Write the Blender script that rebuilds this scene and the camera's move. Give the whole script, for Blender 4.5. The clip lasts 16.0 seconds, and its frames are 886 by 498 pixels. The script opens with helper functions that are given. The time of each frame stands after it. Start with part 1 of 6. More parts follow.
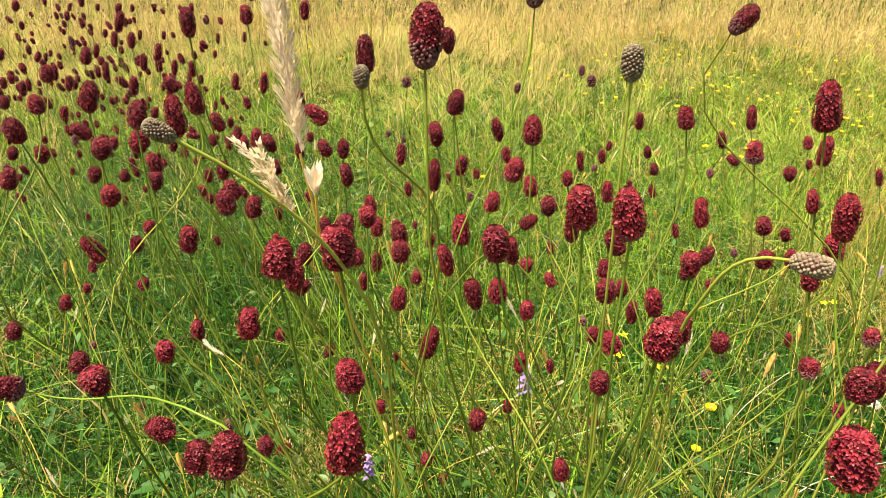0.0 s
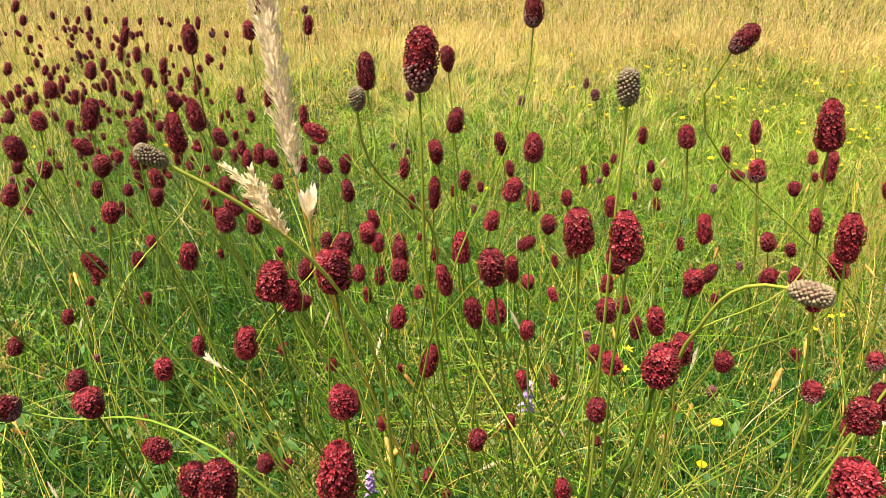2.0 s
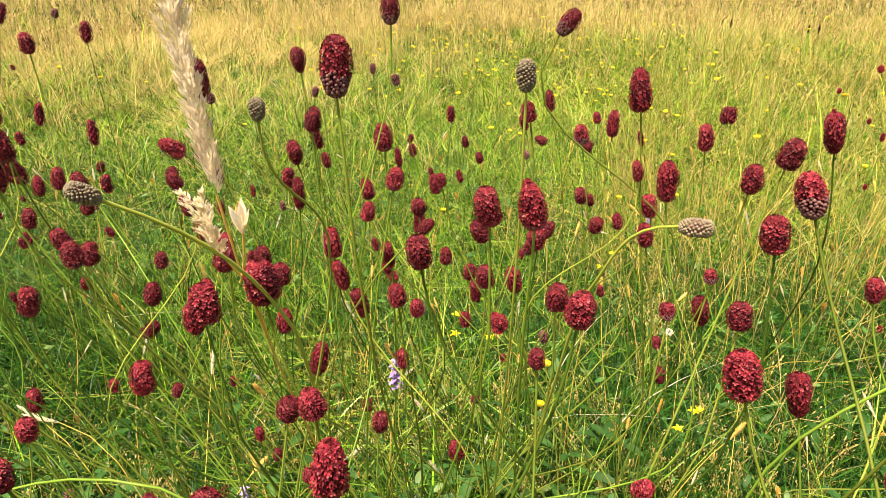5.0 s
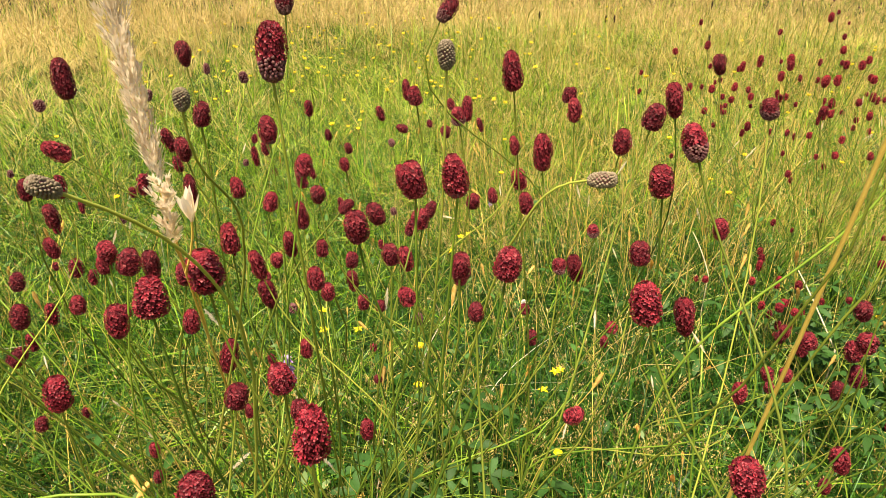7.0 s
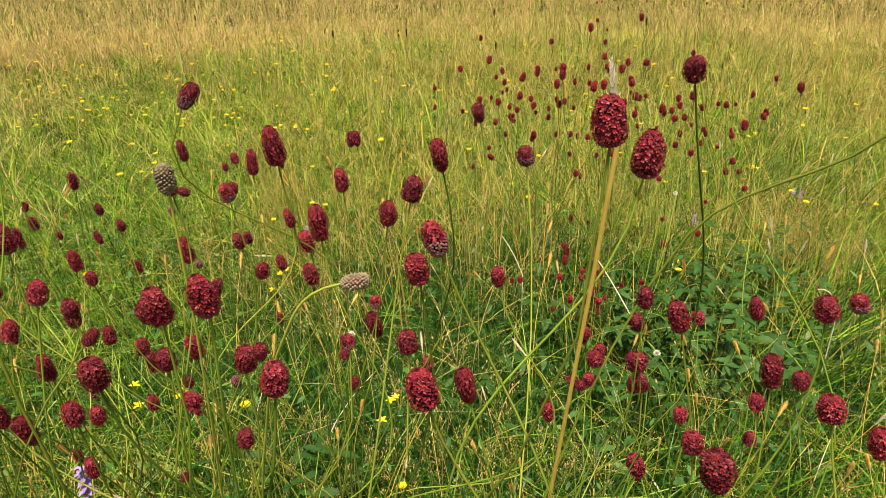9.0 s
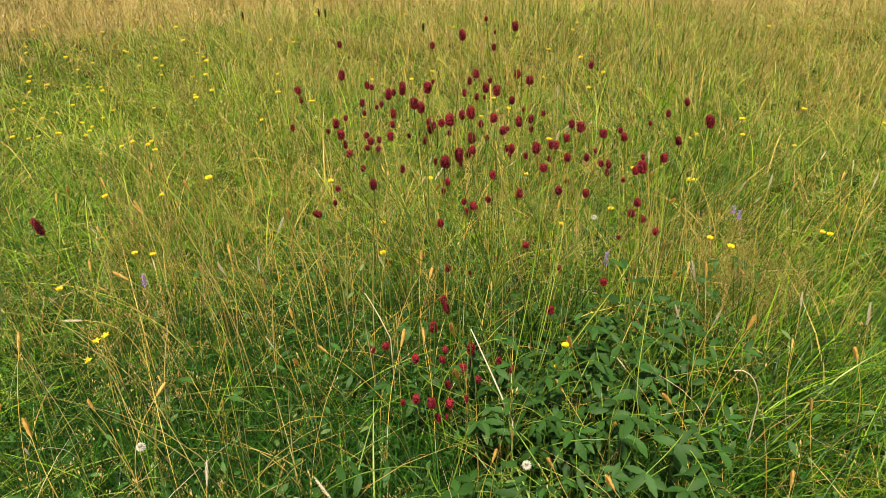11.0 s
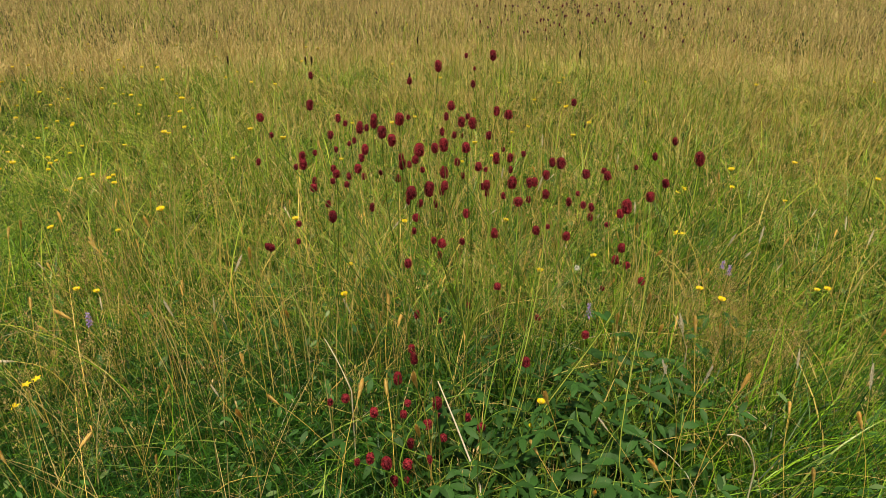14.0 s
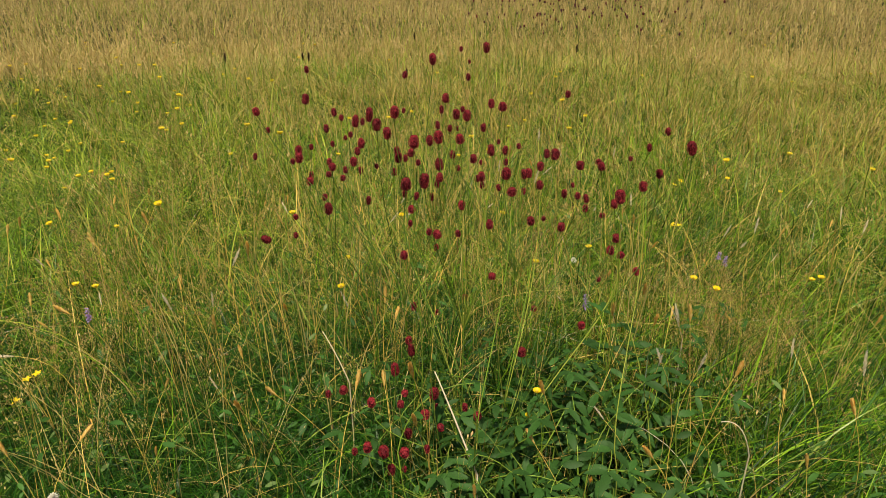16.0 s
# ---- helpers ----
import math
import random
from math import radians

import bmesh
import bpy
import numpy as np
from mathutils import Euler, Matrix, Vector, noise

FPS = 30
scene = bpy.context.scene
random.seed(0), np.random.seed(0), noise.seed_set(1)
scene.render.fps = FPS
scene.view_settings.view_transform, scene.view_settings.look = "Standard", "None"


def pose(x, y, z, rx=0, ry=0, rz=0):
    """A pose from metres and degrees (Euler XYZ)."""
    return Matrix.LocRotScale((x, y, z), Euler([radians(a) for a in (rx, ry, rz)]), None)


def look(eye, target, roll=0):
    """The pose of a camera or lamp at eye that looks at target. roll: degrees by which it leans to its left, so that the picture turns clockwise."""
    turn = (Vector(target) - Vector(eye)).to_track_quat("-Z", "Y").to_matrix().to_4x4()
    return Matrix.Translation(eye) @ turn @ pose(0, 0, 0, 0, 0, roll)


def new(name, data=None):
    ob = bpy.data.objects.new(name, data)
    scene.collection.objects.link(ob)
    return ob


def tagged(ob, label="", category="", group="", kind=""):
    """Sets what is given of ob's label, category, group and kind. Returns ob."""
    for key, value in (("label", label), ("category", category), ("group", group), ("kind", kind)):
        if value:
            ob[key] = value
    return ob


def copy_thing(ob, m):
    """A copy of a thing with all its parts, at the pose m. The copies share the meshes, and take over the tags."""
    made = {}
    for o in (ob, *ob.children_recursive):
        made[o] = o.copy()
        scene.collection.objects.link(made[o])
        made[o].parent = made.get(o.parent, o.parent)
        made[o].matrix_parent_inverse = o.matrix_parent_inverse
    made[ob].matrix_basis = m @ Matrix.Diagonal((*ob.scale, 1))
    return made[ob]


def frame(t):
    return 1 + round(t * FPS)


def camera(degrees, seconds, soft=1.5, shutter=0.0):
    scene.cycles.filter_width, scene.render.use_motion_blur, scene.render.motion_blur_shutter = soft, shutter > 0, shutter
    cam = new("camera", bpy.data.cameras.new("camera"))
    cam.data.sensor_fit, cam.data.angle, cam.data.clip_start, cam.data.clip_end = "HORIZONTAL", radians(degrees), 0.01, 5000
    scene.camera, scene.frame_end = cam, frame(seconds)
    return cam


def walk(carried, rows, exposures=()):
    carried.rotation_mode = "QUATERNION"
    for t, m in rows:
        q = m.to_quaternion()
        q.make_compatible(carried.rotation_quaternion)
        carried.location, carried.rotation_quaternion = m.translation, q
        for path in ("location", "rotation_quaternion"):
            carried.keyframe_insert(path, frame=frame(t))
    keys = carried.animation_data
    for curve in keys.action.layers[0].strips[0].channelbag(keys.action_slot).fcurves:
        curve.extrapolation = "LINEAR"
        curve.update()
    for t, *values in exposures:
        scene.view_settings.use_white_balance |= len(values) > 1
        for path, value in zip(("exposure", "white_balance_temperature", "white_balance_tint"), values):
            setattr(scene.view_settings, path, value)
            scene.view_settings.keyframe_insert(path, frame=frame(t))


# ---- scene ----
cam = camera(66.2, 16.0, soft=0.75)
PATH = [
    (0.00, (0.3440, 0.3084, 1.1958), (-0.0010, 2.0753, 0.3244), 0.40),
    (0.50, (0.3534, 0.3172, 1.2029), (-0.0130, 2.0754, 0.3228), 0.37),
    (1.00, (0.3470, 0.3166, 1.2045), (-0.0494, 2.0842, 0.3569), -0.30),
    (1.50, (0.3471, 0.3176, 1.2012), (-0.0369, 2.0944, 0.3672), -0.81),
    (2.00, (0.3478, 0.3149, 1.2002), (-0.0178, 2.0903, 0.3551), 0.21),
    (2.50, (0.3463, 0.2975, 1.2012), (0.0320, 2.0906, 0.3730), 0.83),
    (3.00, (0.3308, 0.3079, 1.2028), (0.1255, 2.1152, 0.3712), 0.12),
    (3.50, (0.3397, 0.3127, 1.2038), (0.2157, 2.1224, 0.3615), -0.62),
    (5.80, (0.2392, 0.2842, 1.2132), (0.7355, 2.0042, 0.3214), -0.34),
    (6.00, (0.2332, 0.2855, 1.2111), (0.7916, 1.9933, 0.3326), -0.16),
    (6.50, (0.2354, 0.3037, 1.2217), (0.8785, 1.9502, 0.2861), 1.94),
    (7.00, (0.2265, 0.2767, 1.2095), (0.9271, 1.9235, 0.3166), 0.02),
    (7.50, (0.2024, 0.2983, 1.2174), (1.0450, 1.8824, 0.3338), 1.52),
    (8.00, (0.2004, 0.2945, 1.2247), (1.1091, 1.8425, 0.3427), 0.78),
    (8.50, (0.2073, 0.2848, 1.2273), (1.1934, 1.7887, 0.3521), -1.51),
    (9.00, (0.2776, 0.2821, 1.2500), (1.3995, 1.6887, 0.3766), -1.74),
    (9.50, (0.4140, 0.3077, 1.2927), (1.5891, 1.6632, 0.4087), -1.48),
    (10.00, (0.6156, 0.3777, 1.2915), (1.7532, 1.6948, 0.3060), -2.91),
    (10.20, (0.6782, 0.3782, 1.2900), (1.8087, 1.6904, 0.2900), -2.74),
    (12.30, (0.9031, 0.4602, 1.2322), (2.0571, 1.8485, 0.3715), -0.56),
    (12.50, (0.9139, 0.4588, 1.2147), (2.0853, 1.8407, 0.3672), -0.37),
    (13.00, (0.9164, 0.4652, 1.1986), (2.0999, 1.8469, 0.3678), -0.08),
    (13.50, (0.9129, 0.4589, 1.1916), (2.1160, 1.8327, 0.3760), 0.30),
    (14.00, (0.9150, 0.4520, 1.1940), (2.1150, 1.8300, 0.3810), 0.00),
    (14.50, (0.9182, 0.4441, 1.1934), (2.1131, 1.8258, 0.3791), -0.40),
    (15.00, (0.9152, 0.4382, 1.1985), (2.1130, 1.8203, 0.3893), -0.60),
    (15.50, (0.9147, 0.4348, 1.1896), (2.1102, 1.8199, 0.3822), -0.81),
    (16.00, (0.9127, 0.4357, 1.1885), (2.1099, 1.8110, 0.3667), -0.49),
]
walk(cam, [(t, look(eye, target, roll)) for t, eye, target, roll in PATH], ((0.0, 1.24, 7300.0, 11.5), (3.5, 1.24, 7350.0, 12.0), (6.0, 1.24, 7500.0, 14.0), (6.6, 1.20, 7550.0, 15.0), (7.0, 1.08, 7550.0, 15.0), (8.0, 0.87, 7450.0, 13.0), (9.5, 0.62, 7350.0, 12.0), (10.2, 0.58, 7200.0, 10.0), (12.5, 0.19, 7200.0, 10.0), (14.0, 0.08, 7200.0, 10.0), (16.0, 0.09, 7200.0, 10.0)))

# ---- world and light ----
world = bpy.data.worlds.new("meadow_sky")
scene.world = world
world.use_nodes = True
wn = world.node_tree
sky = wn.nodes.new("ShaderNodeTexSky")
sky.sky_type = "NISHITA"
sky.sun_disc = False
sky.sun_elevation = radians(69)
sky.sun_rotation = radians(225)
sky.dust_density = 3.0
wn.nodes["Background"].inputs["Strength"].default_value = 0.070
wn.links.new(sky.outputs[0], wn.nodes["Background"].inputs[0])
sun_data = bpy.data.lights.new("sun", "SUN")
sun_data.energy = 5.0
sun_data.angle = radians(6)
sun_data.color = (1.0, 0.93, 0.80)
sun = new("sun", sun_data)
sun.matrix_world = look((0.8 - 2.2, 0.8 - 2.2, 8.0), (0.8, 0.8, 0.0))

rng = np.random.default_rng(11)


# ---- materials ----
def material(name, low, high, rough=0.6, scale=40.0, thin=0.0, islands=True, objects=0.0, bump=0.0, gloss=0.35, spread=1.0):
    """A plant surface: two tones mixed by fine noise and by chance from piece to piece; thin: the share of light let through; spread: over 1, few pieces take the light tone."""
    m = bpy.data.materials.new(name)
    m.use_nodes = True
    t = m.node_tree
    n, link = t.nodes, t.links.new
    p = n["Principled BSDF"]
    tex = n.new("ShaderNodeTexCoord")
    fine = n.new("ShaderNodeTexNoise")
    fine.inputs["Scale"].default_value = scale
    fine.inputs["Detail"].default_value = 4
    link(tex.outputs["Object"], fine.inputs["Vector"])
    add = n.new("ShaderNodeMath")
    add.operation = "MULTIPLY_ADD"
    add.inputs[1].default_value = 0.55
    link(fine.outputs["Fac"], add.inputs[0])
    if islands:
        geo = n.new("ShaderNodeNewGeometry")
        curve = n.new("ShaderNodeMath")
        curve.operation = "POWER"
        curve.inputs[1].default_value = spread
        link(geo.outputs["Random Per Island"], curve.inputs[0])
        shift = n.new("ShaderNodeMath")
        shift.operation = "MULTIPLY_ADD"
        shift.inputs[1].default_value = 0.75 if spread == 1 else 1.0
        shift.inputs[2].default_value = -0.13 if spread == 1 else -0.22
        link(curve.outputs[0], shift.inputs[0])
        link(shift.outputs[0], add.inputs[2])
    else:
        add.inputs[1].default_value = 1.3
        add.inputs[2].default_value = -0.15
    mix = n.new("ShaderNodeMix")
    mix.data_type = "RGBA"
    mix.inputs[6].default_value = (*low, 1)
    mix.inputs[7].default_value = (*high, 1)
    link(add.outputs[0], mix.inputs[0])
    colour = mix.outputs[2]
    if objects:
        info = n.new("ShaderNodeObjectInfo")
        span = n.new("ShaderNodeMapRange")
        span.inputs[3].default_value = 1 - objects
        span.inputs[4].default_value = 1 + objects
        link(info.outputs["Random"], span.inputs[0])
        tone = n.new("ShaderNodeHueSaturation")
        link(span.outputs[0], tone.inputs["Value"])
        link(colour, tone.inputs["Color"])
        colour = tone.outputs[0]
    link(colour, p.inputs["Base Color"])
    p.inputs["Roughness"].default_value = rough
    p.inputs["Specular IOR Level"].default_value = gloss
    if bump:
        b = n.new("ShaderNodeBump")
        b.inputs["Strength"].default_value = bump
        b.inputs["Distance"].default_value = 0.001
        link(fine.outputs["Fac"], b.inputs["Height"])
        link(b.outputs[0], p.inputs["Normal"])
    if thin:
        through_leaf = n.new("ShaderNodeBsdfTranslucent")
        link(colour, through_leaf.inputs["Color"])
        both = n.new("ShaderNodeMixShader")
        both.inputs[0].default_value = thin
        link(p.outputs[0], both.inputs[1])
        link(through_leaf.outputs[0], both.inputs[2])
        link(both.outputs[0], n["Material Output"].inputs["Surface"])
    return m


GRASS = material("grass_green", (0.010, 0.050, 0.003), (0.250, 0.45, 0.024), 0.42, 9, 0.2, gloss=0.22, spread=1.7)
# Deep green taken darker than the plant, to paint in shade low in the sward.
GRASS_DEEP_SHADED = material("grass_deep_shaded_green", (0.0035, 0.020, 0.002), (0.042, 0.155, 0.014), 0.42, 9, 0.12, gloss=0.25, spread=1.5)
GRASS_SOFT = material("grass_pale_green", (0.065, 0.145, 0.010), (0.54, 0.64, 0.085), 0.55, 9, 0.34, gloss=0.15, spread=1.4)
STRAW_SOFT = material("grass_ripe", (0.44, 0.33, 0.105), (0.70, 0.565, 0.235), 0.6, 9, 0.4, gloss=0.15)
BLADE_PALE = material("grass_blade_pale", (0.09, 0.17, 0.022), (0.36, 0.48, 0.085), 0.38, 9, 0.2, gloss=0.35)
STRAW = material("grass_straw", (0.24, 0.15, 0.026), (0.80, 0.61, 0.18), 0.6, 9, 0.22, gloss=0.15)
SEEDING = material("grass_seed_heads", (0.46, 0.31, 0.11), (0.80, 0.60, 0.27), 0.7, 30, 0.25, gloss=0.15)
RED = material("burnet_crimson", (0.062, 0.0042, 0.009), (0.31, 0.027, 0.041), 0.5, 60, 0.12, True, 0.32, 0.0, 0.25, 1.1)
# Brighter copy of the crimson: sunlight on the far heads put into colour.
RED_LIT = material("burnet_lit_crimson", (0.09, 0.006, 0.011), (0.39, 0.031, 0.042), 0.5, 60, 0.15, True, 0.3, 0.0, 0.2, 1.0)
RED_TIP = material("burnet_tips", (0.30, 0.035, 0.052), (0.48, 0.12, 0.12), 0.5, 60, 0.2, True, 0.2, 0.0, 0.2)
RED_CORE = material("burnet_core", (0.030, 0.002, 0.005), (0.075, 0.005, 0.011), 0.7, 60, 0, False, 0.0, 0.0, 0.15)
SPENT = material("burnet_spent", (0.105, 0.030, 0.036), (0.24, 0.115, 0.105), 0.65, 60, 0.08, True, 0.15, 0.0, 0.2)
SEED = material("burnet_seed", (0.13, 0.10, 0.065), (0.26, 0.21, 0.13), 0.65, 60, 0.08, True, 0.12)
STEM = material("burnet_stem", (0.085, 0.155, 0.014), (0.22, 0.32, 0.042), 0.42, 25, 0, False, 0.35, 0.2, 0.25)
STEM_LIGHT = material("burnet_stem_light", (0.19, 0.235, 0.028), (0.38, 0.41, 0.075), 0.42, 25, 0, False, 0.2, 0.2, 0.25)
STEM_OLIVE = material("burnet_stem_olive", (0.085, 0.12, 0.012), (0.19, 0.23, 0.032), 0.45, 25, 0, False, 0.2, 0.2, 0.25)
STEM_DARK = material("burnet_stem_green", (0.04, 0.085, 0.010), (0.10, 0.17, 0.020), 0.45, 25, 0, False, 0.25, 0.2, 0.25)
LEAF = material("burnet_leaf", (0.012, 0.050, 0.008), (0.066, 0.170, 0.032), 0.55, 45, 0.2, True, 0.3, 0.3, 0.2)
LEAF_PALE = material("leaf_pale_green", (0.08, 0.15, 0.04), (0.17, 0.26, 0.08), 0.5, 45, 0.25, True, 0.2)
PLUME = material("plume_straw", (0.80, 0.66, 0.47), (0.98, 0.90, 0.74), 0.7, 80, 0.5, gloss=0.15)
GOLD = material("straw_gold", (0.58, 0.37, 0.055), (0.80, 0.58, 0.15), 0.5, 30, 0, False, 0.15, 0.2)
TAN = material("spike_tan", (0.66, 0.38, 0.07), (0.94, 0.70, 0.25), 0.65, 80, 0.25, True, 0.2, gloss=0.15)
YELLOW = material("petal_yellow", (0.72, 0.52, 0.01), (0.86, 0.70, 0.03), 0.35, 60, 0.2, True, 0.08)
YELLOW_EYE = material("flower_eye", (0.45, 0.33, 0.02), (0.62, 0.48, 0.05), 0.6, 90)
LILAC = material("petal_lilac", (0.27, 0.15, 0.42), (0.48, 0.34, 0.62), 0.5, 60, 0.25)
WHITE = material("clover_white", (0.52, 0.50, 0.40), (0.80, 0.78, 0.70), 0.55, 80, 0.25)
RUST = material("sorrel_rust", (0.34, 0.17, 0.085), (0.60, 0.37, 0.20), 0.65, 60, 0.25, gloss=0.1)
DARK_SPIKE = material("plantain_brown", (0.035, 0.022, 0.012), (0.09, 0.06, 0.03), 0.7, 90)


def earth():
    """The thatch under the grass: mould, dead straw and moss, at two scales, near-black so that the shade between
    blades is in the colour.
    """
    m = bpy.data.materials.new("shaded_thatch")
    m.use_nodes = True
    t = m.node_tree
    n, link = t.nodes, t.links.new
    p = n["Principled BSDF"]
    tex = n.new("ShaderNodeTexCoord")
    big = n.new("ShaderNodeTexNoise")
    big.inputs["Scale"].default_value = 1.3
    big.inputs["Detail"].default_value = 5
    small = n.new("ShaderNodeTexNoise")
    small.inputs["Scale"].default_value = 70
    small.inputs["Detail"].default_value = 6
    for one in (big, small):
        link(tex.outputs["Object"], one.inputs["Vector"])
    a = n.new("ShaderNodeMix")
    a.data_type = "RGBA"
    # Both base tones kept near-black: shade of the sward's gaps painted in.
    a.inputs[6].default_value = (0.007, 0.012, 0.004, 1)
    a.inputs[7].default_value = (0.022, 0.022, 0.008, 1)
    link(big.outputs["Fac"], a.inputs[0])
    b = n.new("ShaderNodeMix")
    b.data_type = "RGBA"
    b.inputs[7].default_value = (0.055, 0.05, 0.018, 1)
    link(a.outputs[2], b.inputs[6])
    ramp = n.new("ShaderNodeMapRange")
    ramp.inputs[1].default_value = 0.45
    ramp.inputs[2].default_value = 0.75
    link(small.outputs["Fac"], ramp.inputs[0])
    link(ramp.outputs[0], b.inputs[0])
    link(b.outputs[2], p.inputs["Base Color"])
    p.inputs["Roughness"].default_value = 0.9
    p.inputs["Specular IOR Level"].default_value = 0.1
    bp = n.new("ShaderNodeBump")
    bp.inputs["Distance"].default_value = 0.02
    link(small.outputs["Fac"], bp.inputs["Height"])
    link(bp.outputs[0], p.inputs["Normal"])
    return m


# ---- mesh helpers ----
def mesh_from(name, verts, faces, mats, index=None, smooth=False):
    """A mesh from arrays: verts (n, 3), faces (m, 3 or 4)."""
    verts, faces = np.asarray(verts, np.float32), np.asarray(faces, np.int32)
    me = bpy.data.meshes.new(name)
    k = faces.shape[1]
    me.vertices.add(len(verts))
    me.vertices.foreach_set("co", verts.ravel())
    me.loops.add(faces.size)
    me.loops.foreach_set("vertex_index", faces.ravel())
    me.polygons.add(len(faces))
    me.polygons.foreach_set("loop_start", np.arange(0, faces.size, k, dtype=np.int32))
    for one in mats:
        me.materials.append(one)
    if index is not None:
        me.polygons.foreach_set("material_index", np.asarray(index, np.int32))
    if smooth:
        me.polygons.foreach_set("use_smooth", np.ones(len(faces), bool))
    me.update(calc_edges=True)
    return me


def part(name, me, parent, label=""):
    ob = new(name, me)
    ob.parent = parent
    return tagged(ob, label)


def joined(pieces):
    """Several (verts, faces, slot) with quads as one set of arrays."""
    vs, fs, ids, base = [], [], [], 0
    for v, f, slot in pieces:
        v, f = np.asarray(v, float), np.asarray(f, int)
        if f.shape[1] == 3:
            f = np.concatenate([f, f[:, 2:]], 1)
        vs.append(v)
        fs.append(f + base)
        ids.append(np.full(len(f), slot))
        base += len(v)
    return np.concatenate(vs), np.concatenate(fs), np.concatenate(ids)


def solid(name, pieces, mats, smooth=True):
    """A bmesh-cleaned mesh of the joined pieces (degenerate quads become triangles)."""
    v, f, ids = joined(pieces)
    bm = bmesh.new()
    vv = [bm.verts.new(c) for c in v]
    for corner, slot in zip(f, ids):
        loop = []
        for c in corner:
            if vv[c] not in loop:
                loop.append(vv[c])
        if len(loop) > 2:
            try:
                face = bm.faces.new(loop)
            except ValueError:
                continue
            face.material_index = int(slot)
            face.smooth = smooth
    me = bpy.data.meshes.new(name)
    bm.to_mesh(me)
    bm.free()
    for one in mats:
        me.materials.append(one)
    return me


def tube(points, radii, sides=6):
    """Verts and faces of a tube along points."""
    pts = np.asarray(points, float)
    d = np.gradient(pts, axis=0)
    d /= np.linalg.norm(d, axis=1)[:, None] + 1e-9
    ref = np.array([0.31, 0.95, 0.05])
    u = np.cross(d, ref)
    u /= np.linalg.norm(u, axis=1)[:, None] + 1e-9
    w = np.cross(d, u)
    a = np.linspace(0, 2 * np.pi, sides, endpoint=False)
    r = np.asarray(radii, float)[:, None, None]
    ring = pts[:, None] + r * (np.cos(a)[None, :, None] * u[:, None] + np.sin(a)[None, :, None] * w[:, None])
    faces = []
    for i in range(len(pts) - 1):
        for j in range(sides):
            k = (j + 1) % sides
            faces.append((i * sides + j, i * sides + k, (i + 1) * sides + k, (i + 1) * sides + j))
    return ring.reshape(-1, 3), np.array(faces)


def bezier(a, b, c, d, n):
    t = np.linspace(0, 1, n)[:, None]
    a, b, c, d = (np.asarray(q, float) for q in (a, b, c, d))
    return (1 - t) ** 3 * a + 3 * t * (1 - t) ** 2 * b + 3 * t * t * (1 - t) * c + t ** 3 * d


def leaf_blade(length, width, rows=6, fold=0.18, teeth=0.0, droop=0.1):
    """A leaf along +y with a folded midrib and, if wanted, a toothed edge."""
    vs, fs = [], []
    for i in range(rows + 1):
        s = i / rows
        half = width * 0.5 * math.sin(math.pi * min(1.0, 0.07 + 0.93 * s)) ** 0.75
        if i == rows:
            half = width * 0.02
        if teeth and 0 < i < rows:
            half *= 1 + (teeth if i % 2 else -teeth)
        z = -droop * length * s * s
        lift = fold * half
        vs += [(-half, s * length, z + lift), (0, s * length, z), (half, s * length, z + lift)]
        if i:
            b = 3 * i
            fs += [(b - 3, b - 2, b + 1, b), (b - 2, b - 1, b + 2, b + 1)]
    return np.array(vs), np.array(fs)


def turned(v, m):
    r = np.array(m.to_3x3())
    return np.asarray(v) @ r.T + np.array(m.translation)


# ---- ground ----
def lie(x, y):
    """The height of the ground, a gentle unevenness."""
    return 0.03 * np.sin(0.9 * x + 0.4) * np.cos(0.7 * y) + 0.02 * np.sin(2.3 * x - 1.1 * y)


def ground():
    near = np.linspace(-30, 40, 141)
    far = np.array([-900.0, -400, -180, -80])
    xs = np.concatenate([far, near, -far[::-1]])
    gx, gy = np.meshgrid(xs, xs)
    fade = np.clip(1.5 - np.hypot(gx - 0.8, gy - 0.8) / 60, 0, 1)
    v = np.stack([gx, gy, lie(gx, gy) * fade - 0.01], -1).reshape(-1, 3)
    n = len(xs)
    i, j = np.meshgrid(np.arange(n - 1), np.arange(n - 1), indexing="ij")
    a = (i * n + j).ravel()
    f = np.stack([a, a + 1, a + n + 1, a + n], 1)
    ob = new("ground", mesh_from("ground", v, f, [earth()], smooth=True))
    tagged(ob, "mossy meadow ground with dead straw, shade under the grass in its dark colour", "ground", kind="structure")


ground()


# ---- grass ----
def patch(x, y, scale, shift):
    """Smooth chance between 0 and 1 over the meadow."""
    x, y = x * scale + shift, y * scale - 0.7 * shift
    v = np.sin(1.7 * x + 1.3 * np.sin(0.9 * y)) + np.sin(2.1 * y - 1.1 * x + 0.5) + 0.7 * np.sin(3.9 * x + 2.7 * y + np.sin(2 * x))
    return np.clip(0.5 + v / 5.0, 0, 1)


